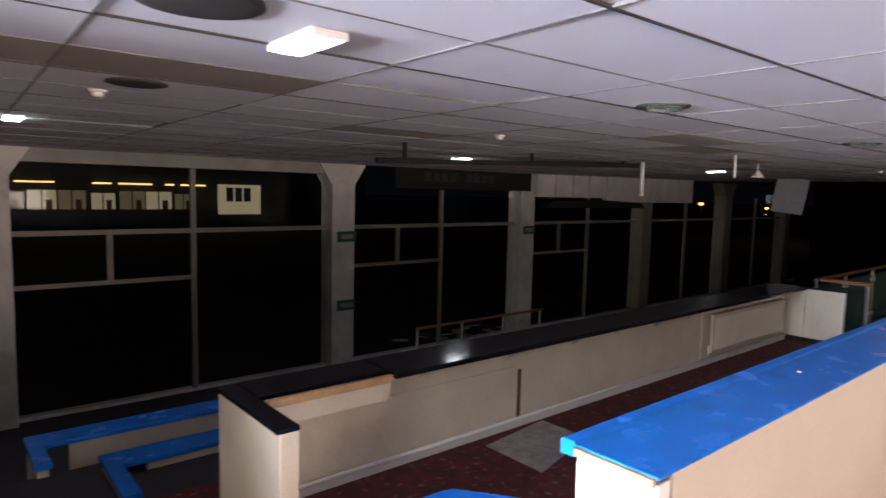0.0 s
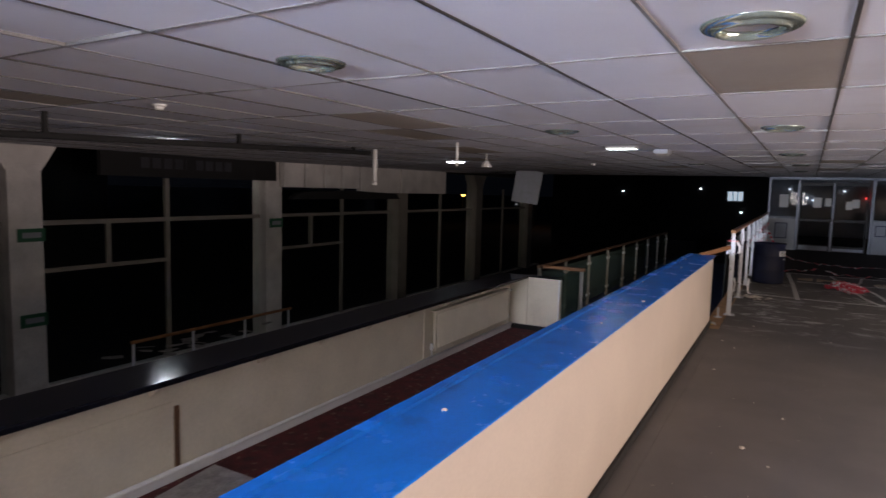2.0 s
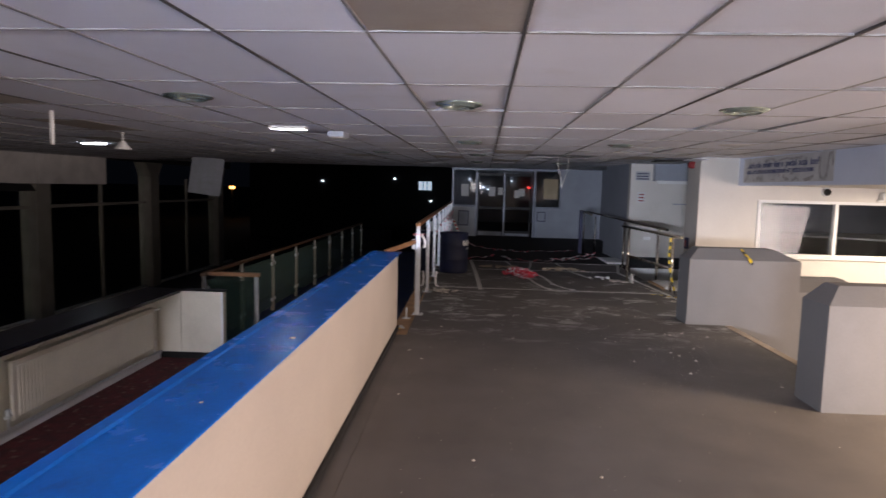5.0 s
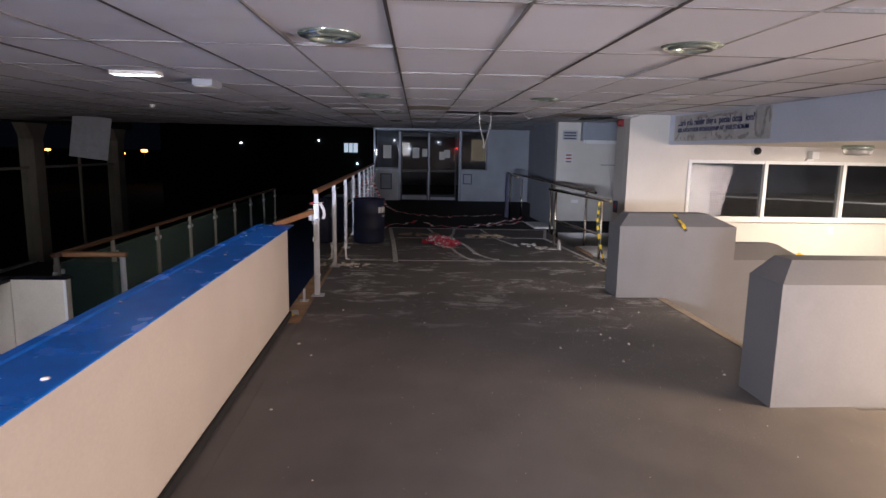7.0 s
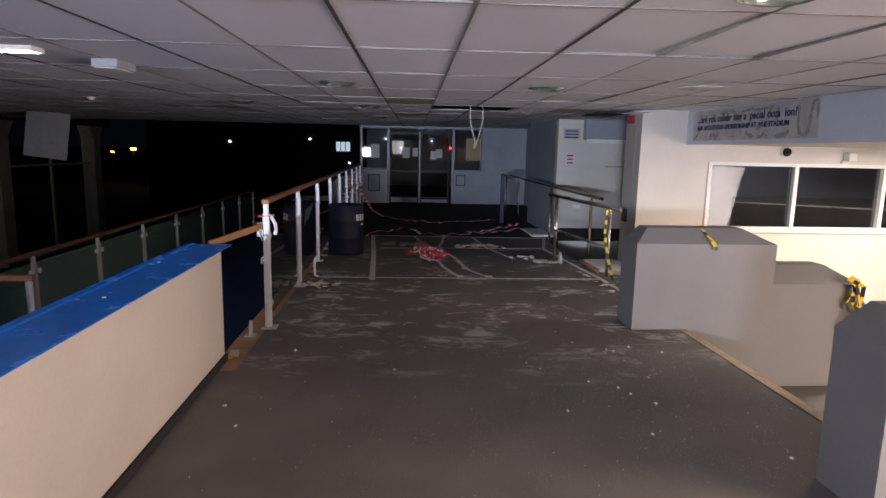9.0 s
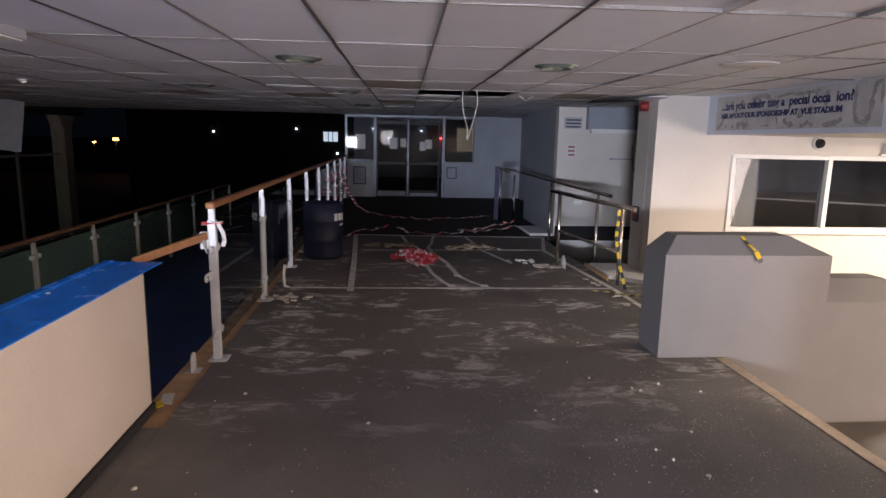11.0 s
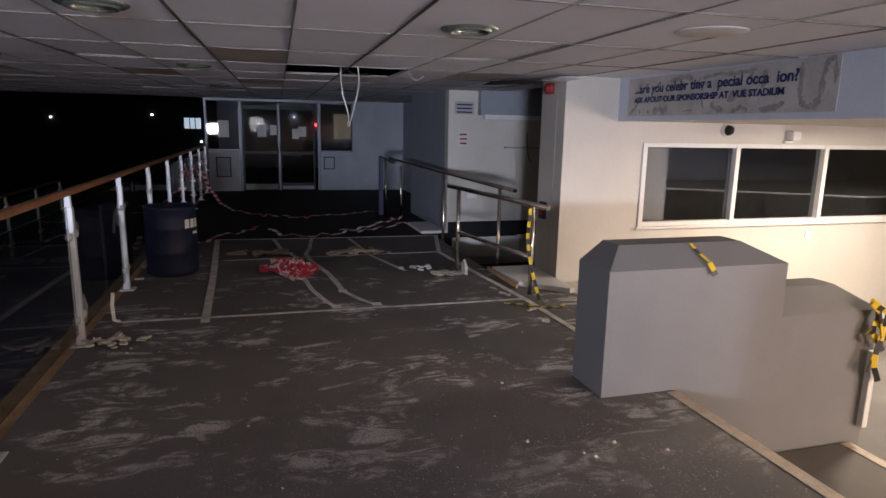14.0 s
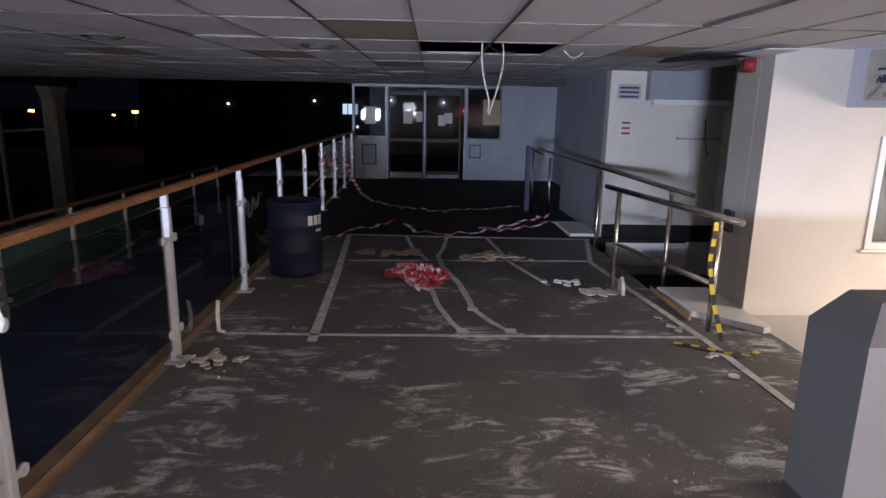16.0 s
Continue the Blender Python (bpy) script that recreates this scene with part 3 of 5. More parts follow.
# ---- low wall with its blue top ----
lw = thing("low_wall", "long cream low wall with a glossy blue ledge", "low wall")
part("wall_body", B(1.962, 10.13, 1.438, 1.60, 0.0, 0.8735, 0.003), cream_wall, lw)
part("inner_face", B(1.962, 10.13, 1.624, 1.73, FLOOR_LOW, 0.848), panel_paint, lw)
part("skirting", B(1.97, 10.135, 1.414, 1.437, 0.0, 0.055, 0.004), void_black, lw, "dark scuffed skirting strip")
part("ledge", prism([(1.432, 0.874), (1.430, 0.876), (1.430, 0.879), (1.436, 0.882), (1.725, 0.882), (1.733, 0.890), (1.780, 0.890), (1.787, 0.884), (1.787, 0.838), (1.735, 0.838), (1.735, 0.874)], "x", 1.87, 10.42), blue_gloss, lw, "scratched glossy blue painted ledge")
part("end_trim", B(1.852, 1.869, 1.44, 1.72, 0.853, 0.877), wood_raw, lw, "bare timber end of the ledge")
part("end_post", B(1.89, 1.960, 1.445, 1.735, 0.0, 0.848, 0.004), trim_white, lw)
part("end_post", B(10.132, 10.16, 1.443, 1.73, 0.0, 0.848, 0.004), void_black, lw, "dark end board")

# ---- bar counter with black top ----
bc = thing("bar_counter", "long cream panelled counter with a glossy black top", "counter")
CF = 4.06                      # face of the counter's front panel
part("front_panel", B(1.73, 9.69, CF, CF + 0.06, FLOOR_LOW, 0.428), panel_paint, bc, "cream panelled front with stains")
part("counter_top", prism([(3.800, 0.437), (3.800, 0.463), (3.808, 0.470), (4.235, 0.470), (4.24, 0.463), (4.24, 0.43), (3.808, 0.43)], "x", 2.66, 9.78), black_gloss, bc, "glossy black top")
part("counter_top", B(1.73, 2.658, 3.92, 4.24, 0.431, 0.469, 0.006), black_gloss, bc, "glossy black top with a broken edge")
part("batten", B(1.76, 2.65, 3.83, 3.868, 0.405, 0.455, 0.004), wood_raw, bc, "bare timber batten where the top is broken")
part("batten", B(1.76, 2.65, 3.872, 3.916, 0.27, 0.43, 0.004), panel_paint, bc)
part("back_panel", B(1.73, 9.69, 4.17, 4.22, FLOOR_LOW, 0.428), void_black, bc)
part("end_panel", B(1.62, 1.728, 3.37, 4.23, FLOOR_LOW, 0.441, 0.006), panel_paint, bc, "white painted end panel")
part("end_cap", B(1.60, 1.729, 3.36, 4.235, 0.4415, 0.468, 0.004), black_gloss, bc)
part("end_panel", B(9.70, 9.78, 3.32, 3.798, FLOOR_LOW + 0.075, 0.455, 0.006), panel_paint, bc, "white painted end panel")
part("end_panel", B(9.70, 9.78, 3.802, 4.118, FLOOR_LOW + 0.075, 0.4285), panel_paint, bc, "white painted end panel")
part("end_cap", B(9.69, 9.79, 3.31, 3.7985, 0.4555, 0.472, 0.003), black_gloss, bc)
part("corner_strip", B(9.692, 9.70, 3.32, 3.345, FLOOR_LOW + 0.075, 0.454), trim_white, bc)
part("kick_board", B(9.715, 9.77, 3.33, 4.055, FLOOR_LOW, FLOOR_LOW + 0.074), void_black, bc, "black kick board")
part("base_strip", B(1.73, 9.69, CF - 0.03, CF - 0.001, FLOOR_LOW, FLOOR_LOW + 0.065, 0.004), trim_white, bc, "chipped white base board")
part("cover_strip", B(4.115, 4.150, CF - 0.014, CF - 0.0005, FLOOR_LOW + 0.066, 0.19, 0.003), wood_dark, bc, "dark strip where the cover has come away")
part("cover_strip", B(7.28, 7.31, CF - 0.014, CF - 0.0005, FLOOR_LOW + 0.066, 0.428, 0.003), panel_paint, bc)
part("panel_edge", B(1.95, 4.11, CF - 0.010, CF - 0.0005, 0.20, 0.225, 0.002), panel_paint, bc)
part("pipe", T((1.9, CF - 0.045, FLOOR_LOW + 0.085), (9.66, CF - 0.045, FLOOR_LOW + 0.085), 0.016, 10), trim_white, bc, "white painted heating pipe")
for xx in (3.05, 3.95, 4.85, 5.55, 6.25, 6.95, 7.75, 8.75):
    part("bracket", prism([(3.90, 0.4285), (CF - 0.001, 0.4285), (CF - 0.001, 0.31), (CF - 0.025, 0.31)], "x", xx - 0.012, xx + 0.012), panel_paint, bc)

# ---- panel radiator under the counter ----
rd = thing("radiator", "cream ribbed panel radiator fixed under the counter", "radiator")
RX0, RX1, RZ0, RZ1 = 7.42, 9.48, -0.16, 0.29
part("panel", B(RX0, RX1, CF - 0.075, CF - 0.045, RZ0, RZ1, 0.006), panel_paint, rd)
ribs = 50
for k in range(ribs):
    xr = RX0 + 0.04 + (RX1 - RX0 - 0.08) * (k + 0.5) / ribs
    part("rib", prism([(xr - 0.012, CF - 0.0755), (xr - 0.006, CF - 0.086), (xr + 0.006, CF - 0.086), (xr + 0.012, CF - 0.0755)], "z", RZ0 + 0.03, RZ1 - 0.03), panel_paint, rd)
part("top_grille", B(RX0 + 0.005, RX1 - 0.005, CF - 0.082, CF - 0.004, RZ1 + 0.001, RZ1 + 0.012, 0.002), panel_paint, rd)
for xr in (RX0 - 0.03, RX1 + 0.03):
    part("tail_pipe", T((xr, CF - 0.05, FLOOR_LOW + 0.1), (xr, CF - 0.05, RZ0 + 0.06), 0.009, 8), trim_white, rd)
    vb = T((xr, CF - 0.05, RZ0 + 0.03), (xr, CF - 0.05, RZ0 + 0.10), 0.018, 10)
    tube(vb, (xr - 0.03, CF - 0.05, RZ0 + 0.045), (xr + 0.03, CF - 0.05, RZ0 + 0.045), 0.011, 8)
    part("valve", vb, trim_white, rd, "white radiator valve")
part("top_pipe", T((RX1 + 0.03, CF - 0.05, RZ1 - 0.03), (RX1 + 0.16, CF - 0.05, RZ1 - 0.03), 0.012, 8), trim_white, rd)


# ---- stair plinths ----
def plinth(name, x0, x1, y0, ym, y1, label):
    """A stair plinth: a tall block with a hipped top and a lower one down the stairs, y0 < ym < y1."""
    ob = thing(name, label, "plinth", "stair plinths")
    z0, z1, z2 = -0.775, 0.455, 0.838
    part("body", prism([(y1, z0), (y1, z2), (ym, z2), (ym, z1), (y0, z1), (y0, z0)], "x", x0, x1), plinth_grey, ob)
    for nm, ya, yb, z, cap, e in (("upper_cap", ym, y1, z2, 0.137, 0.15), ("lower_cap", y0, ym, z1, 0.165, 0.0)):
        bm = bmesh.new()
        hi = [bm.verts.new(p) for p in ((x0, ya, z), (x1, ya, z), (x1, yb, z), (x0, yb, z))]
        r = [bm.verts.new((x0 + 0.16, ya + 0.28, z + cap)), bm.verts.new((x1 - 0.03, ya + 0.28, z + cap)), bm.verts.new((x1 - 0.03, yb - e, z + cap)), bm.verts.new((x0 + 0.16, yb - e, z + cap))]
        for i in range(4):
            bm.faces.new((hi[i], hi[(i + 1) % 4], r[(i + 1) % 4], r[i]))
        bm.faces.new(r)
        part(nm, bm, plinth_grey, ob)
    return ob


plinth("stair_plinth", 10.97, 11.36, -4.44, -3.55, -2.17, "grey painted stair plinth with a hipped top")
plinth("stair_plinth", 7.86, 8.25, -4.42, -3.50, -2.14, "grey painted stair plinth with a hipped top")


# ---- glass balustrades ----
def balustrade(name, xs, y, z0, ztop, label, post_mat, glass, rail_w=0.064, rail_mat=None):
    ob = thing(name, label, "balustrade")
    for k, x in enumerate(xs):
        p = part("post", B(x - 0.024, x + 0.024, y - 0.030, y + 0.030, z0 + 0.008, ztop - 0.115, 0.005), post_mat, ob)
        part("spigot", B(x - 0.017, x + 0.017, y - 0.022, y + 0.022, ztop - 0.1148, ztop - 0.0325, 0.003), post_mat, ob)
        if z0 > -0.1:
            plate = B(x - 0.075, x + 0.075, y - 0.08, y + 0.06, z0, z0 + 0.0078, 0.002)
            for u, v in ((-0.055, -0.06), (0.055, -0.06), (-0.055, 0.045), (0.055, 0.045)):
                tube(plate, (x + u, y + v, z0 + 0.0079), (x + u, y + v, z0 + 0.014), 0.008, 6)
            part("base_plate", plate, post_mat, ob)
        for zz in (z0 + 0.22, z0 + 0.86):
            if zz < ztop - 0.1:
                for s in (-1, 1):
                    c = box(bmesh.new(), x + s * 0.0245, x + s * 0.09, y - 0.020, y - 0.006, zz - 0.018, zz + 0.018, 0, 0.004)
                    tube(c, (x + s * 0.085, y - 0.005, zz), (x + s * 0.085, y - 0.021, zz), 0.030, 16)
                    tube(c, (x + s * 0.085, y - 0.0211, zz), (x + s * 0.085, y - 0.028, zz), 0.013, 8)
                    part("clamp", c, post_grey, p, "grey metal glass clamp")
    for a, b in zip(xs, xs[1:]):
        g = part("glass_panel", B(a + 0.06, b - 0.06, y - 0.005, y + 0.005, z0 + 0.10, ztop - 0.11, 0.002), glass, ob, "smoky glass panel")
        g.visible_shadow = False
    part("handrail", B(xs[0] - 0.06, xs[-1] + 0.1, y - rail_w / 2, y + rail_w / 2, ztop - 0.032, ztop + 0.016, 0.015), rail_mat or wood_rail, ob, "varnished timber handrail")
    return ob


POSTS = [11.04, 12.80, 14.50, 16.15, 17.80, 19.40, 21.0, 22.6, 24.15]
balustrade("glass_balustrade", POSTS, 1.285, 0.0, 1.19, "glass balustrade with grey posts and timber handrail", post_grey, glass_smoke)
# darker post and rail colours stand in for the shade on this run
low_b = balustrade("glass_balustrade", [11.05, 12.38] + [13.86 + 1.47 * i for i in range(7)], 4.13, -0.62, 0.45, "lower glass balustrade with timber handrail, rail and posts darkened for shade", frame_grey, glass_green, rail_mat=wood_dark)
part("handrail", B(11.08, 11.15, 3.40, 4.09, 0.415, 0.469, 0.012), wood_rail, low_b)
part("post", T((11.115, 3.45, -0.62), (11.115, 3.45, 0.414), 0.03, 14), post_grey, low_b)
part("glass_panel", B(11.11, 11.12, 3.5, 4.07, -0.5, 0.36), glass_green, low_b)

# ---- blue barrel bin ----
bn = thing("barrel_bin", "dark blue plastic barrel used as a bin", "bin", at=(15.22, 0.93, 0))
part("body", lathe([(0.255, 0.0), (0.272, 0.01), (0.28, 0.06), (0.278, 0.25), (0.286, 0.27), (0.278, 0.29), (0.276, 0.52), (0.284, 0.54), (0.276, 0.56), (0.272, 0.74), (0.285, 0.76), (0.285, 0.785), (0.262, 0.785), (0.258, 0.70), (0.25, 0.03), (0.0, 0.03)], 40), plastic_blue, bn)

# ---- stair nosings ----
for k, (y, z) in enumerate(((-2.72, 0.0), (-4.30, -0.58))):
    structure("stair_nosing_%d" % (k + 1), prism([(y - 0.012, z - 0.03), (y - 0.012, z + 0.006), (y + 0.075, z + 0.006), (y + 0.075, z + 0.002), (y, z + 0.001), (y, z - 0.03)], "x", 8.19, 10.94), nosing_mat, "pale ribbed stair nosing")

# ---- ceiling lamps ----
def bulkhead(x, y, rz=0, label="lit white bulkhead light on the ceiling"):
    ob = thing("bulkhead_light", label, "ceiling light", "ceiling bulkhead lights", (x, y, ceil_z(x)), rz)
    part("base", B(-0.19, 0.19, -0.075, 0.075, -0.012, 0.0, 0.004), plain_white, ob)
    # near lamps only: rim added to block light spilling onto the tiles
    if y < 6.5:
        rim = bmesh.new()
        for u0, u1, v0, v1 in ((-0.19, 0.19, 0.066, 0.075), (-0.19, 0.19, -0.075, -0.066), (-0.19, -0.181, -0.066, 0.066), (0.181, 0.19, -0.066, 0.066)):
            box(rim, u0, u1, v0, v1, -0.031, -0.0121)
        part("rim", rim, plain_white, ob, "white rim added to keep lamp light off the ceiling")
    part("diffuser", B(-0.178, 0.178, -0.064, 0.064, -0.03, -0.0122, 0.008), lamp_on if y < 6.5 or x < 3 else lamp_bright, ob, "glowing diffuser")
    return ob


for x, y, rz in ((1.44, 2.75, 90), (7.12, 8.25, 90), (13.2, 6.93, 90), (0.90, 7.15, 90), (9.55, 2.54, 90)):
    bulkhead(x, y, rz)


def downlight(x, y):
    ob = thing("downlight", "round chrome recessed downlight, unlit", "downlight", "recessed downlights", (x, y, ceil_z(x)))
    part("ring", lathe([(0.104, 0.0), (0.107, -0.018), (0.116, -0.027), (0.127, -0.020), (0.133, -0.007), (0.148, -0.013), (0.162, -0.009), (0.170, 0.0), (0.170, 0.004)], 36), chrome, ob)
    part("reflector", lathe([(0.1035, -0.004), (0.094, 0.008), (0.090, 0.006), (0.078, 0.028), (0.073, 0.026), (0.05, 0.06), (0.0, 0.064)], 28), chrome, ob)
    part("bulb", lathe([(0.0, -0.006), (0.025, 0.0), (0.034, 0.02), (0.03, 0.07)], 16), plain_white, ob)
    return ob


for x, y in ((3.91, 2.70), (4.01, 0.77), (7.42, 2.61), (7.60, 0.72), (7.60, -1.29), (11.17, 0.65), (11.17, -1.275), (14.6, 0.53), (14.2, 2.25), (4.0, -1.2), (18.3, 0.5), (18.3, -1.5)):
    downlight(x, y)


# ---- end wall: glazed doors ----
def leaf(parent, y0, y1, label):
    d = part("door", bmesh.new(), frame_grey, parent, label)
    bm = bmesh.new()
    box(bm, EX + 0.03, EX + 0.08, y0, y0 + 0.045, 0.02, 2.2)
    box(bm, EX + 0.03, EX + 0.08, y1 - 0.045, y1, 0.02, 2.2)
    box(bm, EX + 0.031, EX + 0.079, y0 + 0.045, y1 - 0.045, 2.1, 2.2)
    box(bm, EX + 0.031, EX + 0.079, y0 + 0.045, y1 - 0.045, 0.02, 0.2)
    box(bm, EX + 0.031, EX + 0.079, y0 + 0.045, y1 - 0.045, 0.95, 1.03)
    d.data = mesh_of("door", bm, door_dark)
    for z0, z1 in ((0.2, 0.95), (1.03, 2.1)):
        part("pane", B(EX + 0.05, EX + 0.058, y0 + 0.045, y1 - 0.045, z0, z1), glass_dark, d)
    return d


door_dark = surf("door_dark", (0.012, 0.0125, 0.015), 0.4, vary=0.15, bump=0.03, spec=0.2)
dr = tagged(new("door_1"), "closed double glass doors with dark frames and taped notices", kind="structure")
l1 = leaf(dr, -0.51, 0.40, "dark framed glass door leaf")
l2 = leaf(dr, -1.44, -0.53, "dark framed glass door leaf")
part("kick_plate", B(EX + 0.022, EX + 0.029, -0.46, 0.36, 0.03, 0.17), door_metal, l1, "pale metal kick plate")
part("kick_plate", B(EX + 0.022, EX + 0.029, -1.40, -0.58, 0.03, 0.12), door_metal, l2, "pale metal kick plate")
part("handle", T((EX + 0.0, -0.50, 0.95), (EX + 0.0, -0.50, 1.25), 0.012), chrome, l1)
for y0, y1, z0, z1, p in ((0.02, -0.20, 1.40, 1.72, l1), (-0.30, -0.48, 1.45, 1.70, l1), (-0.86, -1.04, 1.36, 1.62, l2), (-1.02, -1.22, 1.42, 1.68, l2)):
    part("notice", B(EX + 0.044, EX + 0.0495, y0, y1, z0, z1), paper, p, "white paper notice")
fr = tagged(new("door_frame"), "pale metal frame around the glass doors", kind="structure")
for y0, y1, z0, z1 in ((1.24, 1.30, 0, 2.36), (0.41, 0.48, 0, 2.36), (-1.60, -1.51, 0, 2.36), (-2.46, -2.42, 1.02, 2.36)):
    part("jamb", B(EX - 0.04, EX + 0.1, y0, y1, z0, z1, 0.006), door_metal, fr)
part("head", B(EX - 0.038, EX + 0.098, -2.42, 1.24, 2.29, 2.36, 0.006), door_metal, fr)
part("mid_post", B(EX - 0.01, EX + 0.028, -0.545, -0.495, 0.0, 2.27, 0.004), door_metal, fr)
win = tagged(new("window_6"), "fixed side light with a notice board below", kind="structure")
part("pane", B(EX + 0.02, EX + 0.028, 0.48, 1.24, 1.08, 2.27), glass_dark, win)
part("rail", B(EX - 0.03, EX + 0.09, 0.48, 1.24, 1.02, 1.08), door_metal, win)
part("panel", B(EX + 0.0, EX + 0.06, 0.48, 1.24, 0.0, 1.02), side_panel, win)
part("notice", B(EX + 0.01, EX + 0.0195, 0.72, 0.98, 1.38, 1.80), paper, win)
win = tagged(new("window_7"), "side window beside the doors", kind="structure")
part("pane", B(EX + 0.02, EX + 0.028, -2.40, -1.60, 1.06, 2.27), glass_dark, win)
part("sill", B(EX - 0.03, EX + 0.1, -2.46, -1.60, 1.021, 1.058), door_metal, win)


def framed(name, x, y0, y1, z0, z1, label, cat, inner=paper):
    ob = thing(name, label, cat)
    part("backing", B(x - 0.012, x - 0.001, y0, y1, z0, z1), ink_dark, ob)
    part("sheet", B(x - 0.015, x - 0.0122, y0 + 0.03, y1 - 0.03, z0 + 0.03, z1 - 0.03), inner, ob)
    return ob


framed("notice_board", EX, 0.70, 1.07, 0.36, 0.88, "grey framed notice board on the side panel", "notice board", grey_wall)
framed("notice", EX, -1.96, -1.66, 0.56, 0.90, "framed paper notice below the side window", "notice", grey_wall)
# lights seen through the doors
for n, y, z, s, m in (("far_lamp", 0.05, 1.72, 0.035, lamp_far), ("far_lamp", -1.35, 2.05, 0.022, lamp_far), ("far_lamp", 0.75, 2.1, 0.025, lamp_far), ("far_lamp", -0.2, 1.62, 0.03, lamp_far)):
    ob = thing(n, "small lit lamp in the dark room beyond the doors", "lamp", "lamps beyond the doors", (33.9, y, z))
    part("fitting", B(-0.03, 0.09, -s * 1.6, s * 1.6, -s, s, 0.01), m, ob)
exit_glow = glow("exit_glow", (1.0, 0.05, 0.04), 6)
ob = thing("indicator_lamp", "small red indicator lamp beyond the doors", "lamp", at=(33.9, -2.2, 1.75))
part("lens", lathe([(0.0, -0.05), (0.05, -0.03), (0.06, 0.0), (0.05, 0.03), (0.0, 0.05)], 14), exit_glow, ob)
lit_wall = glow("lit_wall", (0.9, 0.72, 0.45), 0.2)
ob = thing("lit_doorway", "lit yellow doorway far beyond the side window", "doorway", at=(33.95, -3.3, 0))
part("opening", B(-0.02, 0.04, -0.35, 0.35, 1.2, 2.2), lit_wall, ob)

# ---- window and fittings of the office wall ----
win = tagged(new("window_8"), "three dark office windows in a white frame", kind="structure")
WM = [-4.30, -5.58, -6.92, -8.36]
for a, b in zip(WM, WM[1:]):
    part("pane", B(OX0 + 0.05, OX0 + 0.058, b + 0.025, a - 0.025, WZ0 + 0.02, WZ1 - 0.02), glass_office, win).visible_shadow = False
for y in WM:
    part("mullion", B(OX0 - 0.02, OX0 + 0.12, y - 0.03, y + 0.03, WZ0 - 0.025, WZ1 + 0.025, 0.005), trim_white, win)
for z in (WZ0, WZ1):
    for a, b in zip(WM, WM[1:]):
        part("rail", B(OX0 - 0.015, OX0 + 0.115, b + 0.0305, a - 0.0305, z - 0.025, z + 0.03 if z == WZ0 else z + 0.025, 0.005), trim_white, win)
part("sill", B(OX0 - 0.04, OX0 - 0.021, -8.42, -4.24, WZ0 - 0.05, WZ0 - 0.025, 0.004), trim_white, win)
ob = thing("office_counter", "dark counter seen inside the office", "counter")
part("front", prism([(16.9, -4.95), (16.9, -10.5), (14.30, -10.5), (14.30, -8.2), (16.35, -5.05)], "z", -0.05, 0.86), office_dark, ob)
part("top", prism([(16.9, -4.9), (16.9, -10.5), (14.25, -10.5), (14.25, -8.2), (16.3, -5.0)], "z", 0.861, 0.885), trim_white, ob)
ob = thing("framed_notice", "dark framed paper notice on the office wall", "notice")
part("backing", B(15.0, 15.5, -4.812, -4.801, 1.36, 1.62), ink_dark, ob)
part("sheet", B(15.03, 15.47, -4.815, -4.8122, 1.385, 1.595), side_panel, ob)
ob = thing("office_cupboard", "brown cupboard on the office wall", "cupboard")
part("body", B(16.5, 16.99, -5.75, -5.05, 1.05, 2.0, 0.01), wood_rail, ob)
part("office_skirting", B(13.83, 13.858, -10.9, -4.5, LOBBY, LOBBY + 0.1), trim_white, tagged(new("skirting"), "white skirting board", kind="structure"))

ob = thing("dome_camera", "white dome security camera on the wall", "security camera", at=(OX0, -5.38, 1.74))
bm = lathe([(0.075, 0.0), (0.075, 0.03), (0.062, 0.045)], 24)
bm.transform(Matrix.Rotation(radians(-90), 4, "Y"))
part("housing", bm, plain_white, ob)
bm = lathe([(0.062, 0.045), (0.055, 0.075), (0.035, 0.10), (0.0, 0.11)], 24)
bm.transform(Matrix.Rotation(radians(-90), 4, "Y"))
part("dome", bm, lens_black, ob, "dark glossy dome")
ob = thing("sensor_box", "white motion sensor box on the wall", "sensor", at=(OX0, -6.32, 1.70))
part("case", B(-0.12, -0.001, -0.06, 0.06, -0.07, 0.05, 0.012), plain_white, ob)
part("bracket", B(-0.05, 0.0, -0.02, 0.10, -0.10, -0.071, 0.006), plain_white, ob)
ob = thing("wall_socket", "small white switch plate on the wall", "switch", at=(OX0, -6.8, 0.46))
part("plate", B(-0.012, -0.001, -0.045, 0.045, -0.06, 0.06, 0.003), plain_white, ob)
part("rocker", B(-0.018, -0.0125, -0.012, 0.012, -0.018, 0.018, 0.002), paper, ob)

# soffit fittings
ribbed = pane_mat("ribbed", (0.85, 0.82, 0.75), 0.25, 0.35, 1.45)
ob = thing("bulkhead_light", "unlit round bulkhead light with ribbed glass under the soffit", "ceiling light", at=(11.65, -5.42, 1.82))
part("base", lathe([(0.0, 0.0), (0.16, 0.0), (0.18, -0.02), (0.18, -0.05), (0.15, -0.06)], 32), chrome, ob)
part("diffuser", lathe([(0.15, -0.061), (0.165, -0.07), (0.155, -0.08), (0.163, -0.09), (0.15, -0.10), (0.155, -0.11), (0.13, -0.125), (0.0, -0.13)], 32), ribbed, ob, "ribbed glass diffuser")
ob = thing("batten_light", "lit fluorescent batten under the soffit", "ceiling light", at=(11.9, -6.6, 1.82))
part("tray", B(-0.32, 0.32, -0.07, 0.07, -0.028, 0.0, 0.006), plain_white, ob)
part("tube", T((-0.3, 0, -0.041), (0.3, 0, -0.041), 0.0125), tube_on, ob)

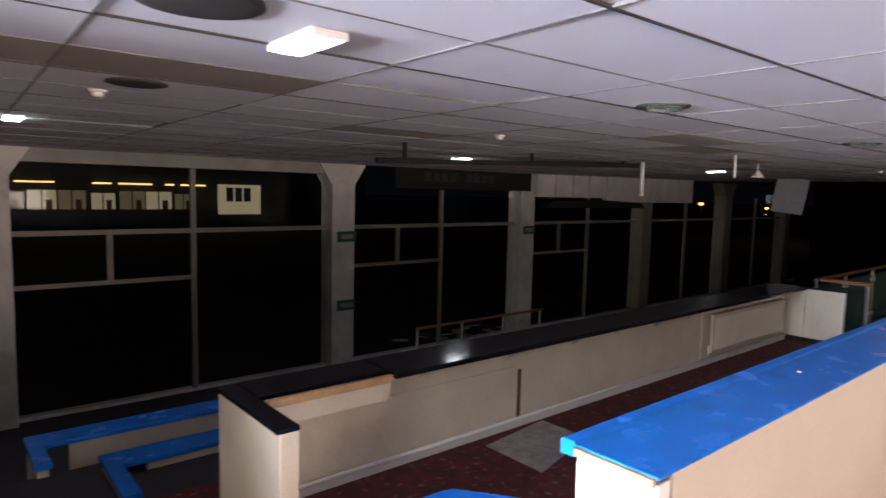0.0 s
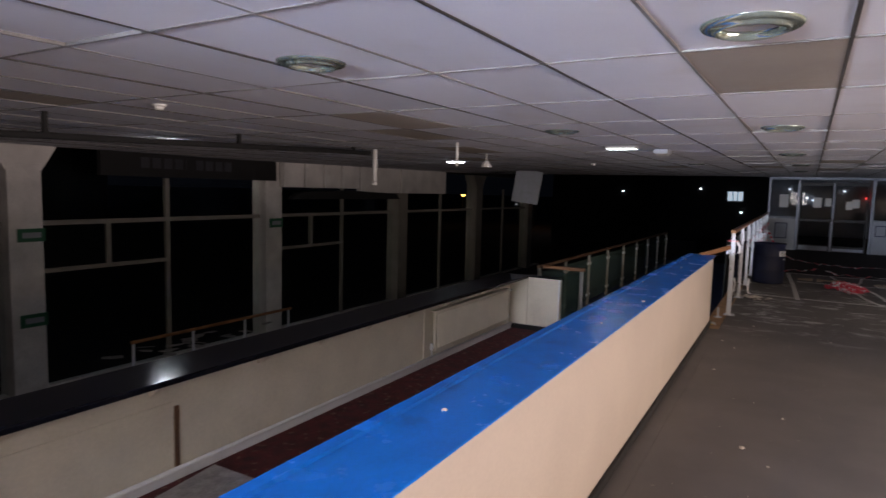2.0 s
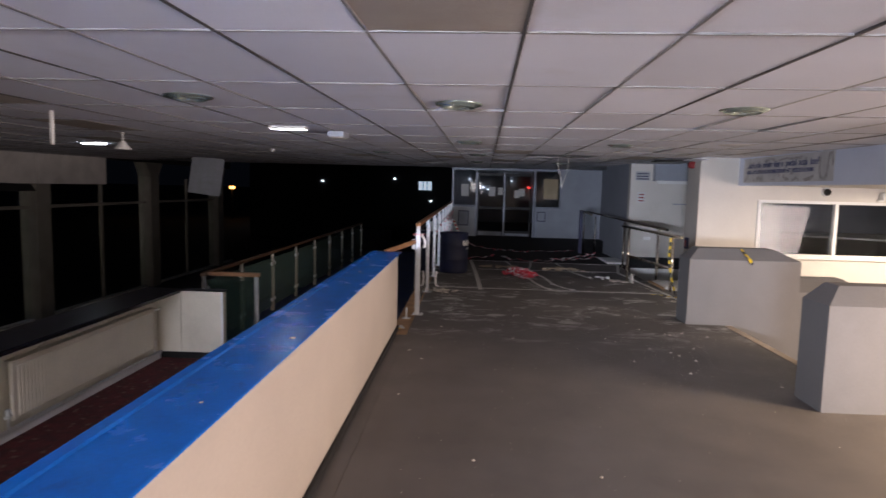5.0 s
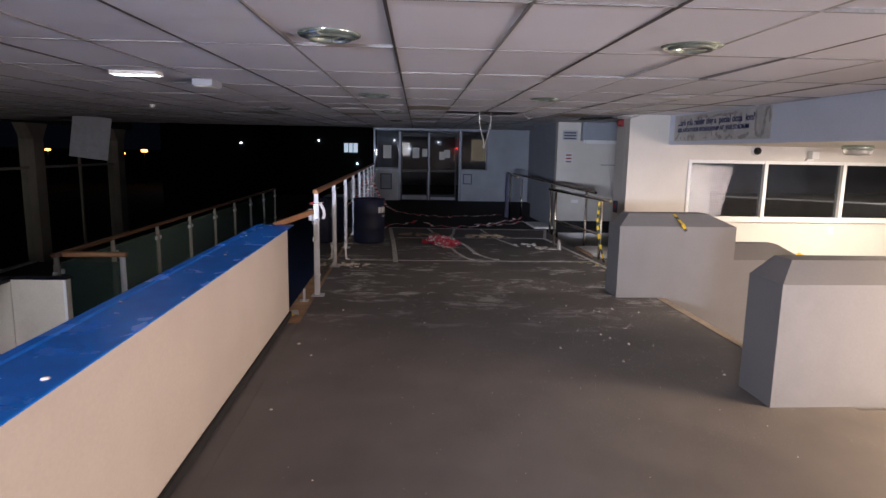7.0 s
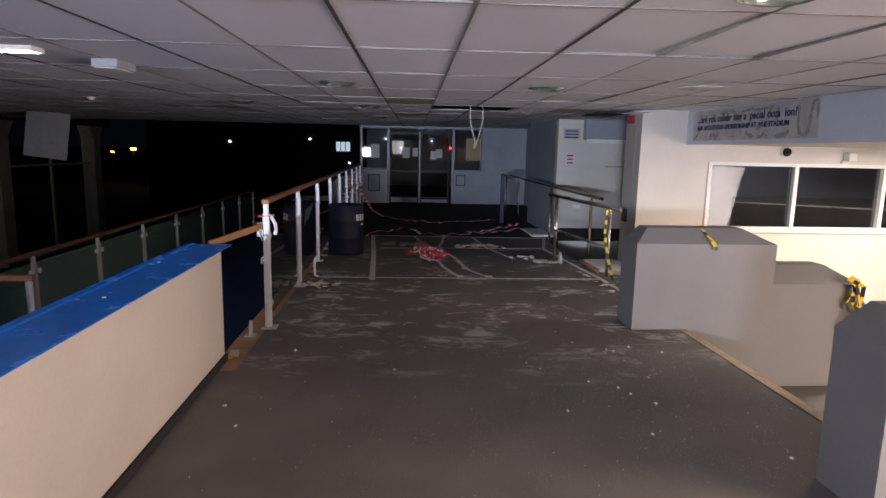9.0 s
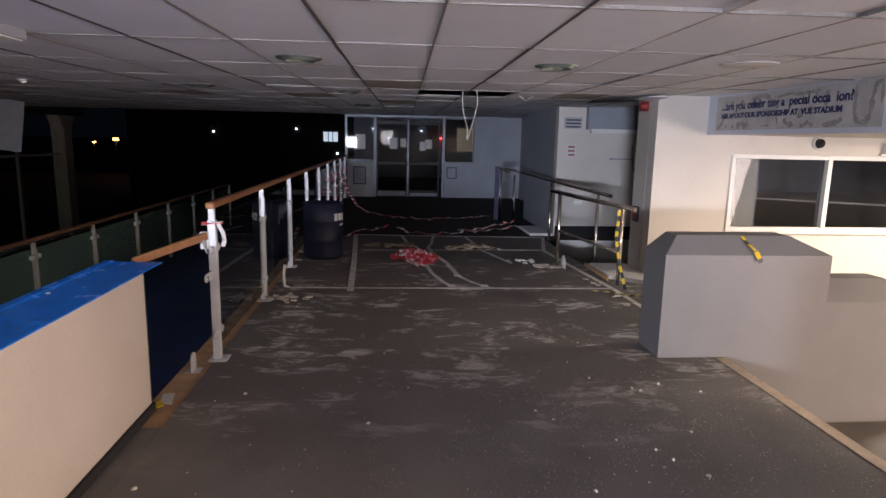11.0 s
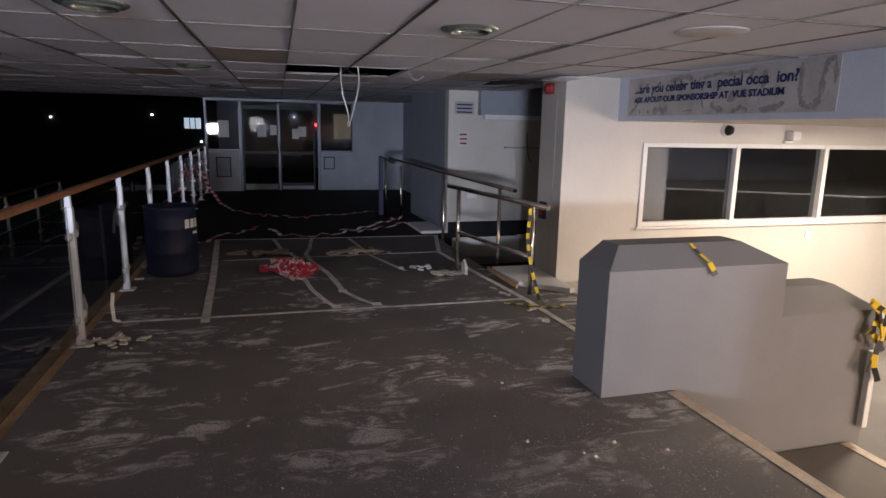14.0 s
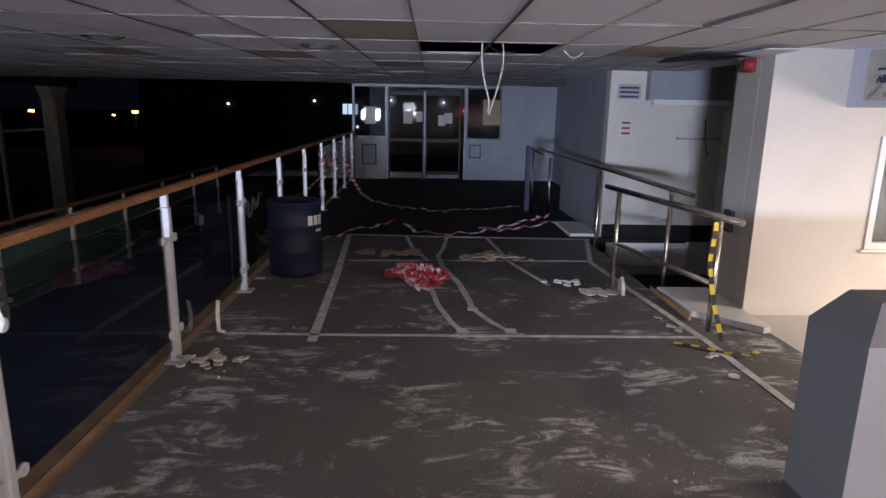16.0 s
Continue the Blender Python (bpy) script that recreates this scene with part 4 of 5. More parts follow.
# ---- the peeling sign on the fascia (faces the walkway, reads along -x) ----
SY = Y_R - 0.001
sign_film = surf("sign_film", (0.50, 0.49, 0.48), 0.6, vary=0.15, scale=6, bump=0.15, stain=0.5, stain_col=(0.36, 0.35, 0.34), stain_scale=7)
ob = thing("fascia_sign", "half-peeled white sign on the fascia above the stairs", "sign")
part("board", B(11.10, 13.66, SY + 0.001, SY + 0.006, 1.865, 2.25), sign_film, ob)
rng = random.Random(11)


def torn(path, w, k):
    """A ragged grey strip along a line on the sign, where the film has come away."""
    fine = [Vector(a).lerp(Vector(b), i / 5) for a, b in zip(path, path[1:]) for i in range(5)] + [Vector(path[-1])]
    left, right = [], []
    for i, p in enumerate(fine):
        d = (fine[min(i + 1, len(fine) - 1)] - fine[max(i - 1, 0)]).normalized()
        end = 0.35 if i in (0, len(fine) - 1) else 1.0
        left.append(p + Vector((-d.y, d.x)) * w * end * rng.uniform(0.35, 1.15))
        right.append(p - Vector((-d.y, d.x)) * w * end * rng.uniform(0.35, 1.15))
    pts = [(min(13.655, max(11.105, p.x)), min(2.247, max(1.868, p.y))) for p in left + right[::-1]]
    part("peeled_patch", prism(pts, "y", SY + 0.0062, SY + 0.0075 + k * 0.00006), grey_peel, ob, "grey bare patch where the sign peeled")


k = 0
for path, w in ((((11.42, 2.22), (11.42, 1.98), (11.36, 1.90)), 0.026), (((11.36, 1.90), (11.28, 1.90), (11.24, 1.98), (11.23, 2.12)), 0.03),
                (((11.23, 2.10), (11.21, 2.22), (11.14, 2.23)), 0.026), (((11.14, 2.22), (11.13, 2.05)), 0.02),
                (((11.78, 2.06), (11.76, 2.20)), 0.045), (((11.85, 2.205), (12.1, 2.195), (12.35, 2.205), (12.5, 2.185)), 0.02),
                (((12.55, 2.10), (12.53, 2.2)), 0.03), (((12.62, 2.195), (12.78, 2.215), (12.95, 2.19)), 0.028), (((12.82, 2.10), (12.74, 2.15)), 0.028),
                (((11.55, 1.94), (11.66, 1.90), (11.80, 1.90)), 0.03), (((11.92, 1.89), (12.0, 1.92), (12.1, 1.885)), 0.022),
                (((12.2, 1.90), (12.32, 1.92), (12.36, 1.97)), 0.03), (((13.02, 1.90), (13.1, 1.93), (13.2, 1.91)), 0.04), (((13.0, 1.97), (13.0, 1.90)), 0.03),
                (((13.28, 1.89), (13.30, 1.92)), 0.018), (((13.44, 1.89), (13.43, 1.93)), 0.016), (((13.62, 1.88), (13.50, 1.97), (13.47, 2.06)), 0.018),
                (((13.36, 2.17), (13.30, 2.18)), 0.018), (((13.47, 2.16), (13.44, 2.17)), 0.014), (((13.16, 2.165), (13.10, 2.18)), 0.022), (((12.12, 2.05), (12.10, 1.99), (12.16, 1.97)), 0.03),
                (((12.50, 2.02), (12.46, 1.92)), 0.012), (((12.75, 1.90), (12.6, 1.905)), 0.008), (((13.02, 2.02), (13.10, 2.05)), 0.022), (((11.95, 2.14), (11.88, 2.19)), 0.02)):
    torn(path, w, k)
    k += 1


def words(parent, text, x, z, size, mat, y, span):
    """A line of text on the fascia, a mesh for each word, stretched to the span."""
    def glyphs(body):
        cu = bpy.data.curves.new("text", "FONT")
        cu.body, cu.size, cu.extrude, cu.offset = body, size, 0.001, 0.0028
        tmp = bpy.data.objects.new("tmp_text", cu)
        scene.collection.objects.link(tmp)
        me = bpy.data.meshes.new_from_object(tmp.evaluated_get(bpy.context.evaluated_depsgraph_get()))
        bpy.data.objects.remove(tmp)
        return me, max(v.co.x for v in me.vertices)
    full = glyphs(text)[1]
    pos = 0
    for word in text.split():
        at = text.index(word, pos)
        pos = at + len(word)
        me, _ = glyphs(word)
        left = glyphs(text[:pos])[1] - max(v.co.x for v in me.vertices)
        me.transform(Matrix.Translation((left, 0, 0)))
        me.transform(Matrix.Diagonal((span / full, 1, 1, 1)))
        me.materials.clear()
        me.materials.append(mat)
        o = new("word", me)
        o.parent = parent
        o.matrix_basis = Matrix.Translation((x, y, z)) @ Matrix.Rotation(radians(180), 4, "Z") @ Matrix.Rotation(radians(90), 4, "X")


ink_blue = surf("ink_blue", (0.02, 0.03, 0.12), 0.6, vary=0.1, bump=0)
words(ob, "...are you celebr ting a  pecial occa  ion?", 13.54, 2.095, 0.125, ink_blue, SY + 0.0102, 2.10)
words(ob, "ASK ABOUT OUR SPONSORSHIP AT  VUE STADIUM", 13.54, 2.0, 0.078, ink_blue, SY + 0.0102, 1.98)

# ---- alcove and pilaster fittings ----
ob = thing("alcove_skirting", "black skirting band in the alcove", "skirting")
part("band", B(17.27, 17.298, -4.59, -3.0, -0.05, 0.19), void_black, ob)
ob = thing("leaning_board", "loose white board leaning in the alcove", "board")
part("sheet", prism([(-4.25, -0.42), (-3.05, -0.36), (-3.05, -0.06), (-4.25, -0.06)], "x", 17.20, 17.26), trim_white, ob)
ob = thing("alcove_shelf", "narrow white shelf ledge above the alcove", "shelf")
part("ledge", B(17.05, 17.138, -4.58, -3.50, 1.86, 1.93, 0.004), plain_white, ob)
ob = thing("cable_tray", "grey metal bracket with hanging loose cables", "bracket")
part("bar", B(17.22, 17.297, -4.55, -3.95, 1.40, 1.425), grey_wall, ob)


def cable(parent, pts, r, mat, name="cable"):
    cu = bpy.data.curves.new(name, "CURVE")
    cu.dimensions, cu.bevel_depth, cu.bevel_resolution, cu.resolution_u = "3D", r, 2, 6
    sp = cu.splines.new("NURBS")
    sp.points.add(len(pts) - 1)
    for p, q in zip(sp.points, pts):
        p.co = (*q, 1)
    sp.use_endpoint_u, sp.order_u = True, 3
    cu.materials.append(mat)
    tmp = bpy.data.objects.new("tmp_curve", cu)
    scene.collection.objects.link(tmp)
    me = bpy.data.meshes.new_from_object(tmp.evaluated_get(bpy.context.evaluated_depsgraph_get()))
    bpy.data.objects.remove(tmp)
    o = new(name, me)
    o.parent = parent
    return o


cable(ob, [(17.26, -4.1, 1.66), (17.25, -4.12, 1.3), (17.24, -4.2, 1.0), (17.25, -4.13, 0.78)], 0.006, cable_white)
cable(ob, [(17.26, -4.33, 1.66), (17.24, -4.33, 1.45), (17.22, -4.36, 1.22), (17.22, -4.40, 1.19)], 0.008, tape_black)
for name, y0, y1, z0, z1, m, lab in (("notice", -3.40, -3.08, 1.93, 2.13, side_panel, "grey printed notice on the pilaster"), ("notice", -3.32, -3.14, 1.43, 1.67, paper, "red and white warning notice on the pilaster")):
    ob = thing(name, lab, "notice", "pilaster notices")
    part("sheet", B(17.288, 17.2985, y0, y1, z0, z1), m, ob)
    for k in range(3):
        zz = z0 + (k + 0.6) * (z1 - z0) / 3.4
        part("line", B(17.2865, 17.2878, y0 + 0.03, y1 - 0.03, zz - 0.015, zz + 0.012), ink_dark if m is side_panel else red_paint, ob)
ob = thing("junction_box", "small white box on the alcove wall", "junction box", at=(17.30, -3.40, 0.62))
part("lid", B(-0.04, -0.002, -0.08, 0.08, -0.035, 0.035, 0.006), plain_white, ob)
ob = thing("fire_call_point", "dark framed red fire call point on the pier", "call point", at=(14.25, WR, 0.78))
part("case", B(-0.07, 0.07, 0.001, 0.04, -0.10, 0.10, 0.008), ink_dark, ob)
part("face", B(-0.045, 0.045, 0.0402, 0.045, -0.06, 0.05, 0.002), red_paint, ob)
ob = thing("alarm_sounder", "red alarm sounder on the ceiling edge of the pier", "alarm", at=(14.20, WR + 0.02, 2.16))
part("body", lathe([(0.0, -0.06), (0.06, -0.055), (0.065, 0.0), (0.06, 0.055), (0.0, 0.06)], 24), red_paint, ob)
part("cap", B(-0.04, 0.04, 0.0, 0.07, -0.03, 0.03, 0.01), red_paint, ob)

# ---- white threshold and kerb at the pier ----
ob = thing("kerb", "white painted kerb along the foot of the pier", "kerb")
part("kerb_body", prism([(13.38, -3.20), (13.80, -2.79), (14.55, -2.76), (14.55, -3.268), (13.40, -3.268)], "z", 0.0, 0.055), trim_white, ob)
part("edge_board", prism([(13.70, -2.72), (14.62, -2.72), (14.62, -2.738), (13.70, -2.738)], "z", 0.0, 0.045), wood_raw, ob)
ob = thing("white_block", "low white painted block by the pilaster", "block")
part("body", B(17.3, 18.3, -2.97, -2.55, 0.0, 0.05, 0.01), trim_white, ob)

# ---- tubular steel handrails ----
hr = thing("steel_handrail", "brushed steel tubular handrail with bent end", "handrail")
P1, P2 = (14.53, -2.30), (13.35, -2.72)
part("top_rail", T((14.72, -2.23, 1.03), (13.15, -2.79, 0.95), 0.026, 14), steel, hr)
part("post", T((*P1, 0.0), (*P1, 1.01), 0.024, 14), steel, hr)
part("post", T((*P2, 0.03), (*P2, 0.95), 0.022, 14), steel, hr)
part("mid_rail", T((*P1, 0.50), (*P2, 0.42), 0.020, 14), steel, hr)
hr2 = thing("steel_handrail", "long steel tubular handrail beside the alcove", "handrail")
part("top_rail", T((14.35, -2.93, 1.0), (19.4, -2.45, 1.12), 0.024, 14), steel, hr2)
part("end_cap", T((14.335, -2.931, 1.0), (14.3495, -2.93, 1.0), 0.0245, 14), void_black, hr2, "dark plastic end cap")
part("top_rail", T((18.4, -2.35, 1.08), (19.7, -2.32, 1.14), 0.024, 14), steel, hr2)
for x, y in ((14.75, -2.90), (16.6, -2.72), (18.75, -2.52)):
    part("post", T((x, y, 0.0 if x > 14.8 and x > 17 else -0.5), (x, y, 1.02), 0.022, 14), steel, hr2)
part("post", T((19.3, -2.34, 0.0), (19.3, -2.34, 1.12), 0.022, 14), steel, hr2)
part("end_board", B(19.62, 19.72, -2.36, -2.28, 0.0, 1.15, 0.01), ink_dark, hr2)


# ---- tape laid on the walkway floor ----
def floor_tape(pts, w=0.048, label="worn grey tape stuck on the carpet"):
    ob = solid("floor_tape", ribbon(bmesh.new(), [(x, y, 0.004) for x, y in pts], w), tape_floor, label, "floor tape", "floor tapes")
    return ob


floor_tape([(13.34, 1.12), (13.31, 0.4), (13.30, -1.0), (13.28, -2.62)], 0.045)
floor_tape([(13.16, 0.42), (15.0, 0.48), (17.3, 0.59)], 0.075)
floor_tape([(12.0, -2.68), (13.26, -2.64), (14.6, -2.52), (15.78, -2.43), (17.1, -2.74)], 0.06)
floor_tape([(17.28, 0.6), (17.2, -0.6), (17.1, -2.78)], 0.06)
floor_tape([(15.75, 0.42), (15.78, -0.6), (15.82, -2.40)], 0.035)
floor_tape([(13.38, -0.74), (13.62, -0.66), (14.1, -0.56), (14.75, -0.50)], 0.05)
floor_tape([(13.38, -1.13), (13.62, -1.0), (13.95, -0.88)], 0.05)
floor_tape([(13.93, -0.87), (14.2, -0.86), (14.81, -0.80), (15.5, -0.66), (16.0, -0.62)], 0.06)
floor_tape([(16.0, -0.62), (16.4, -0.70), (17.15, -0.78)], 0.05)
floor_tape([(15.75, -0.5), (16.5, -0.30), (17.2, -0.22)], 0.05)
floor_tape([(14.75, -1.72), (15.2, -1.60), (15.75, -1.46), (17.12, -1.34)], 0.05)
ob = solid("loose_tape_end", ribbon(bmesh.new(), [(13.34, 1.12, 0.006), (13.35, 1.17, 0.02), (13.37, 1.18, 0.15), (13.36, 1.165, 0.26)], 0.03, up=(1, 0, 0)), tape_white, "white tape end curling up from the floor", "tape")
for x, y in ((13.40, -0.74), (13.40, -1.13), (13.95, -0.87)):
    solid("tape_patch", B(x - 0.04, x + 0.05, y - 0.045, y + 0.045, 0.006, 0.010), tape_white, "small white tape patch on the floor", "tape", "tape patches")


# ---- striped barrier tape ----
def barrier(pts, label, a=tape_red, b=tape_white, w=0.065, stripe=0.085, name="barrier_tape", up=(0, 0, 1)):
    return solid(name, ribbon(bmesh.new(), pts, w, up, 0.003, 0, stripe), [a, b], label, "barrier tape", "striped barrier tapes")


def sagging(a, b, drop, n=10):
    a, b = Vector(a), Vector(b)
    return [tuple(a.lerp(b, i / n) - Vector((0, 0, drop * (1 - (2 * i / n - 1) ** 2)))) for i in range(n + 1)]


rng = random.Random(21)


def wobble(pts, k=0.05, z=0.02):
    out = []
    fine = [Vector(a).lerp(Vector(b), i / 4) for a, b in zip(pts, pts[1:]) for i in range(4)] + [Vector(pts[-1])]
    for p in fine:
        k2 = k * 0.8
        out.append((p[0] + rng.uniform(-k2, k2), p[1] + rng.uniform(-k2, k2), max(z, p[2] + rng.uniform(-0.01, 0.05))))
    return out


barrier([(21.75, 1.16, 0.72), (21.3, 1.0, 0.42), (20.7, 0.75, 0.15)] + wobble([(20.2, 0.45, 0.03), (19.7, 0.05, 0.02), (19.35, -0.4, 0.02), (19.2, -0.75, 0.02), (19.35, -1.2, 0.02), (19.6, -1.7, 0.02), (19.95, -2.2, 0.02)], 0.06), "red and white barrier tape trailing across the dark carpet")
barrier([(16.05, 1.15, 0.3), (16.4, 1.02, 0.06)] + wobble([(16.9, 0.82, 0.02), (17.4, 0.5, 0.02), (17.9, 0.2, 0.02), (18.25, 0.0, 0.02)], 0.04), "red and white barrier tape running from the bin")
barrier(wobble([(18.0, -0.2, 0.02), (17.5, -0.28, 0.02), (17.25, -0.6, 0.02), (17.3, -1.0, 0.02), (17.5, -1.4, 0.02), (17.65, -1.75, 0.02), (17.9, -2.2, 0.02), (18.3, -2.5, 0.02)], 0.07), "crumpled red and white barrier tape on the carpet")
barrier(wobble([(17.6, -1.3, 0.03), (17.75, -1.6, 0.04), (18.0, -1.9, 0.03), (18.4, -2.3, 0.05), (18.5, -2.45, 0.1)], 0.08), "crumpled red and white barrier tape on the carpet")
for x in POSTS[5:]:
    p = []
    for i in range(26):
        a = i * 0.9
        p.append((x + 0.05 * math.cos(a), 1.285 + 0.05 * math.sin(a), 0.10 + i * 0.038))
    barrier(p, "red and white barrier tape wound round a post", w=0.05, stripe=0.06, up=(0.3, 0.2, 1))
for i in range(3):
    x = POSTS[5 + i]
    barrier(sagging((x, 1.225, 1.0 - 0.1 * i), (x + 1.6, 1.225, 0.9), 0.22), "red and white barrier tape hung between posts", up=(0, 1, 0.2))

# the tape tied round the first post
ob = thing("tape_bow", "red and white tape knotted round the first post", "barrier tape", at=(0.06, 0.035, 0))
bm = bmesh.new()
ribbon(bm, [(10.98 + 0.042 * math.cos(a * 0.7), 1.25 + 0.042 * math.sin(a * 0.7), 1.04 + 0.006 * (a % 4)) for a in range(19)], 0.07, (0.1, 0.1, 1), 0.004, 0, 0.05)
part("knot", bm, [tape_red, tape_white], ob)
bm = bmesh.new()
ribbon(bm, [(10.95, 1.20, 1.05), (10.93, 1.16, 0.98), (10.955, 1.16, 0.92), (10.945, 1.17, 0.88)], 0.038, (0.9, -0.5, 0), 0.004, 0, 0.11)
part("tail", bm, [tape_white, tape_white], ob)


# heap of tape on the floor
ob = thing("tape_heap", "crumpled heap of red and white barrier tape", "tape heap", at=(15.0, -0.40, 0))
for k in range(40):
    pts = []
    x, y = rng.gauss(0.02, 0.13), rng.gauss(0.06, 0.14)
    for i in range(12):
        x = max(-0.52, min(0.20, x + rng.uniform(-0.10, 0.085)))
        lean = 0.42 * min(0.0, x + 0.05)
        wide = 0.30 if x > -0.1 else 0.12
        y = max(lean - wide, min(lean + wide + 0.05, y + rng.uniform(-0.11, 0.10)))
        top = 0.15 * max(0.12, 1 - ((x - 0.02) ** 2 * 12 + (y - 0.05) ** 2 * 7))
        pts.append((x, y, 0.012 + rng.random() * top))
    part("strand", ribbon(bmesh.new(), pts, rng.uniform(0.04, 0.07), (rng.uniform(-0.9, 0.9), rng.uniform(-0.9, 0.9), 0.7), 0.002, 0, 0.075), [tape_red, tape_white if k % 2 else tape_red], ob)


def scraps(name, at, n, size, mat, label, cat, spread, flat=0.02):
    ob = thing(name, label, cat, at=at)
    r = random.Random(int(at[0] * 100) + n)
    for k in range(n):
        cx, cy = r.gauss(0, spread[0]), r.gauss(0, spread[1])
        m = 7
        rot, tilt = r.random() * 6.3, r.uniform(-0.25, 0.25)
        pts = []
        for i in range(m):
            a = 2 * math.pi * i / m
            q = size * r.uniform(0.5, 1.1)
            pts.append(Vector((q * math.cos(a), 0.6 * q * math.sin(a), 0)))
        M = Matrix.Translation((cx, cy, flat * r.random() + 0.004 + abs(tilt) * size * 0.6)) @ Matrix.Rotation(rot, 4, "Z") @ Matrix.Rotation(tilt, 4, "X")
        bm = bmesh.new()
        lo = [bm.verts.new(M @ p) for p in pts]
        up = [bm.verts.new(M @ (p + Vector((0, 0, 0.006 + 0.01 * r.random())))) for p in pts]
        bm.faces.new(lo[::-1])
        bm.faces.new(up)
        for i in range(m):
            bm.faces.new((lo[i], lo[(i + 1) % m], up[(i + 1) % m], up[i]))
        part("piece", bm, mat, ob)
    return ob


scraps("cardboard_scraps", (15.85, -1.28, 0), 44, 0.085, card, "torn brown cardboard and plaster scraps on the floor", "scraps", (0.09, 0.19), 0.055)
scraps("tile_scraps", (16.1, -0.05, 0), 12, 0.13, card, "broken ceiling tile scraps on the floor", "scraps", (0.08, 0.2))
scraps("paper_scraps", (14.75, -1.90, 0), 9, 0.07, plain_white, "crumpled white paper on the floor", "scraps", (0.05, 0.11), 0.05)
scraps("board_scraps", (14.42, -2.32, 0), 5, 0.13, rubble, "broken pale board at the foot of the rail", "scraps", (0.07, 0.12), 0.04)
scraps("plaster_lump", (12.72, 1.02, 0), 22, 0.05, rubble, "crumbled plaster lump at the foot of the post", "rubble", (0.05, 0.10), 0.06)
scraps("plaster_scraps", (15.2, 1.15, 0), 10, 0.06, rubble, "plaster crumbs beside the bin", "rubble", (0.2, 0.08), 0.03)
scraps("floor_scraps", (13.35, -2.55, 0), 6, 0.05, rubble, "plaster crumbs by the kerb", "rubble", (0.4, 0.12), 0.01)

# leaning board by the steel rail post
bm = prism([(14.42, 0.0), (14.56, 0.0), (14.58, 0.12), (14.50, 0.17), (14.44, 0.10)], "y", -2.40, -2.37)
solid("broken_tile", bm, rubble, "broken white tile standing against the rail post", "tile")

# ---- small chips strewn over the walkway ----
bm = bmesh.new()
rng = random.Random(5)
for k in range(1500):
    if k < 760:
        x, y = rng.uniform(8.2, 17.0), rng.uniform(-2.6, 1.15)
        if rng.random() > 0.25 + 0.75 * max(0, math.sin((x - 7.5) * 0.45)):
            continue
    elif k < 1000:
        x, y = rng.gauss(10.0, 0.9), rng.gauss(-1.8, 0.5)
    else:
        x, y = rng.uniform(4, 10), rng.uniform(-2.4, 1.3)
        if rng.random() > 0.35:
            continue
    if not (-2.68 < y < 1.2):
        continue
    s = rng.choice((0.002, 0.003, 0.003, 0.005)) if rng.random() > 0.03 else rng.uniform(0.009, 0.018)
    a = rng.random() * 6.3
    vs = []
    for i in range(5):
        q = s * rng.uniform(0.6, 1.2)
        vs.append((x + q * math.cos(a + i * 1.257), y + q * math.sin(a + i * 1.257)))
    lo = [bm.verts.new((*v, 0.001)) for v in vs]
    top = bm.verts.new((x, y, 0.003 + s * 0.7))
    for i in range(5):
        bm.faces.new((lo[i], lo[(i + 1) % 5], top))
solid("plaster_chips", bm, rubble, "pale plaster chips strewn over the carpet", "debris", kind="stuff")
for x, y, s in ((5.98, 0.78, 0.035), (5.75, 0.62, 0.02), (6.6, -0.2, 0.02), (4.9, 0.55, 0.02), (7.9, 1.15, 0.02), (9.25, 1.2, 0.03), (8.95, 1.05, 0.02), (6.75, 0.55, 0.02), (9.9, 0.1, 0.025)):
    solid("plaster_chip", lathe([(s * 0.6, 0.0), (s * 0.5, s * 0.25), (0.0, s * 0.35)], 6, (x, y, 0.0)), rubble, "pale plaster chip on the grey carpet", "debris", "plaster chips")
for x, y, s in ((3.4, 1.62, 0.02), (6.15, 1.50, 0.025), (7.2, 1.72, 0.015), (8.6, 1.6, 0.018), (9.6, 1.7, 0.02), (5.2, 1.55, 0.012)):
    solid("plaster_chip", lathe([(s * 0.6, 0.0), (s * 0.5, s * 0.2), (0.0, s * 0.25)], 6, (x, y, 0.882)), rubble, "pale plaster chip on the blue ledge", "debris", "ledge chips")

# ---- yellow and black hazard tape ----
YB = dict(a=tape_black, b=tape_yellow)
barrier([(10.965, -2.90, 0.87), (10.94, -2.92, 0.82), (10.938, -2.935, 0.79)], "black and yellow hazard tape stuck on the plinth", w=0.036, stripe=0.045, name="hazard_tape", up=(0.9, 0.1, 0.3), **YB)
barrier([(11.12, -2.86, 0.970), (11.04, -2.88, 0.915), (10.975, -2.90, 0.878)], "black and yellow hazard tape over the plinth edge", w=0.036, stripe=0.045, name="hazard_tape", up=(0.5, 0.1, 0.8), **YB)
barrier([(13.30, -2.665, 0.93), (13.30, -2.66, 0.80), (13.315, -2.655, 0.62), (13.29, -2.675, 0.44), (13.26, -2.70, 0.28), (13.22, -2.73, 0.14), (13.17, -2.745, 0.015)], "black and yellow hazard tape hanging down the rail post", w=0.036, stripe=0.055, name="hazard_tape", up=(-1, 0.15, 0.2), **YB)
barrier([(13.15, -2.36, 0.012), (13.05, -2.52, 0.02), (12.95, -2.66, 0.012), (12.85, -2.80, 0.03), (12.95, -2.92, 0.02)], "black and yellow hazard tape lying on the carpet", w=0.04, stripe=0.055, name="hazard_tape", **YB)
ob = thing("hazard_tape_bunch", "bunch of black and yellow tape hung on the plinth end", "barrier tape")
rng = random.Random(9)
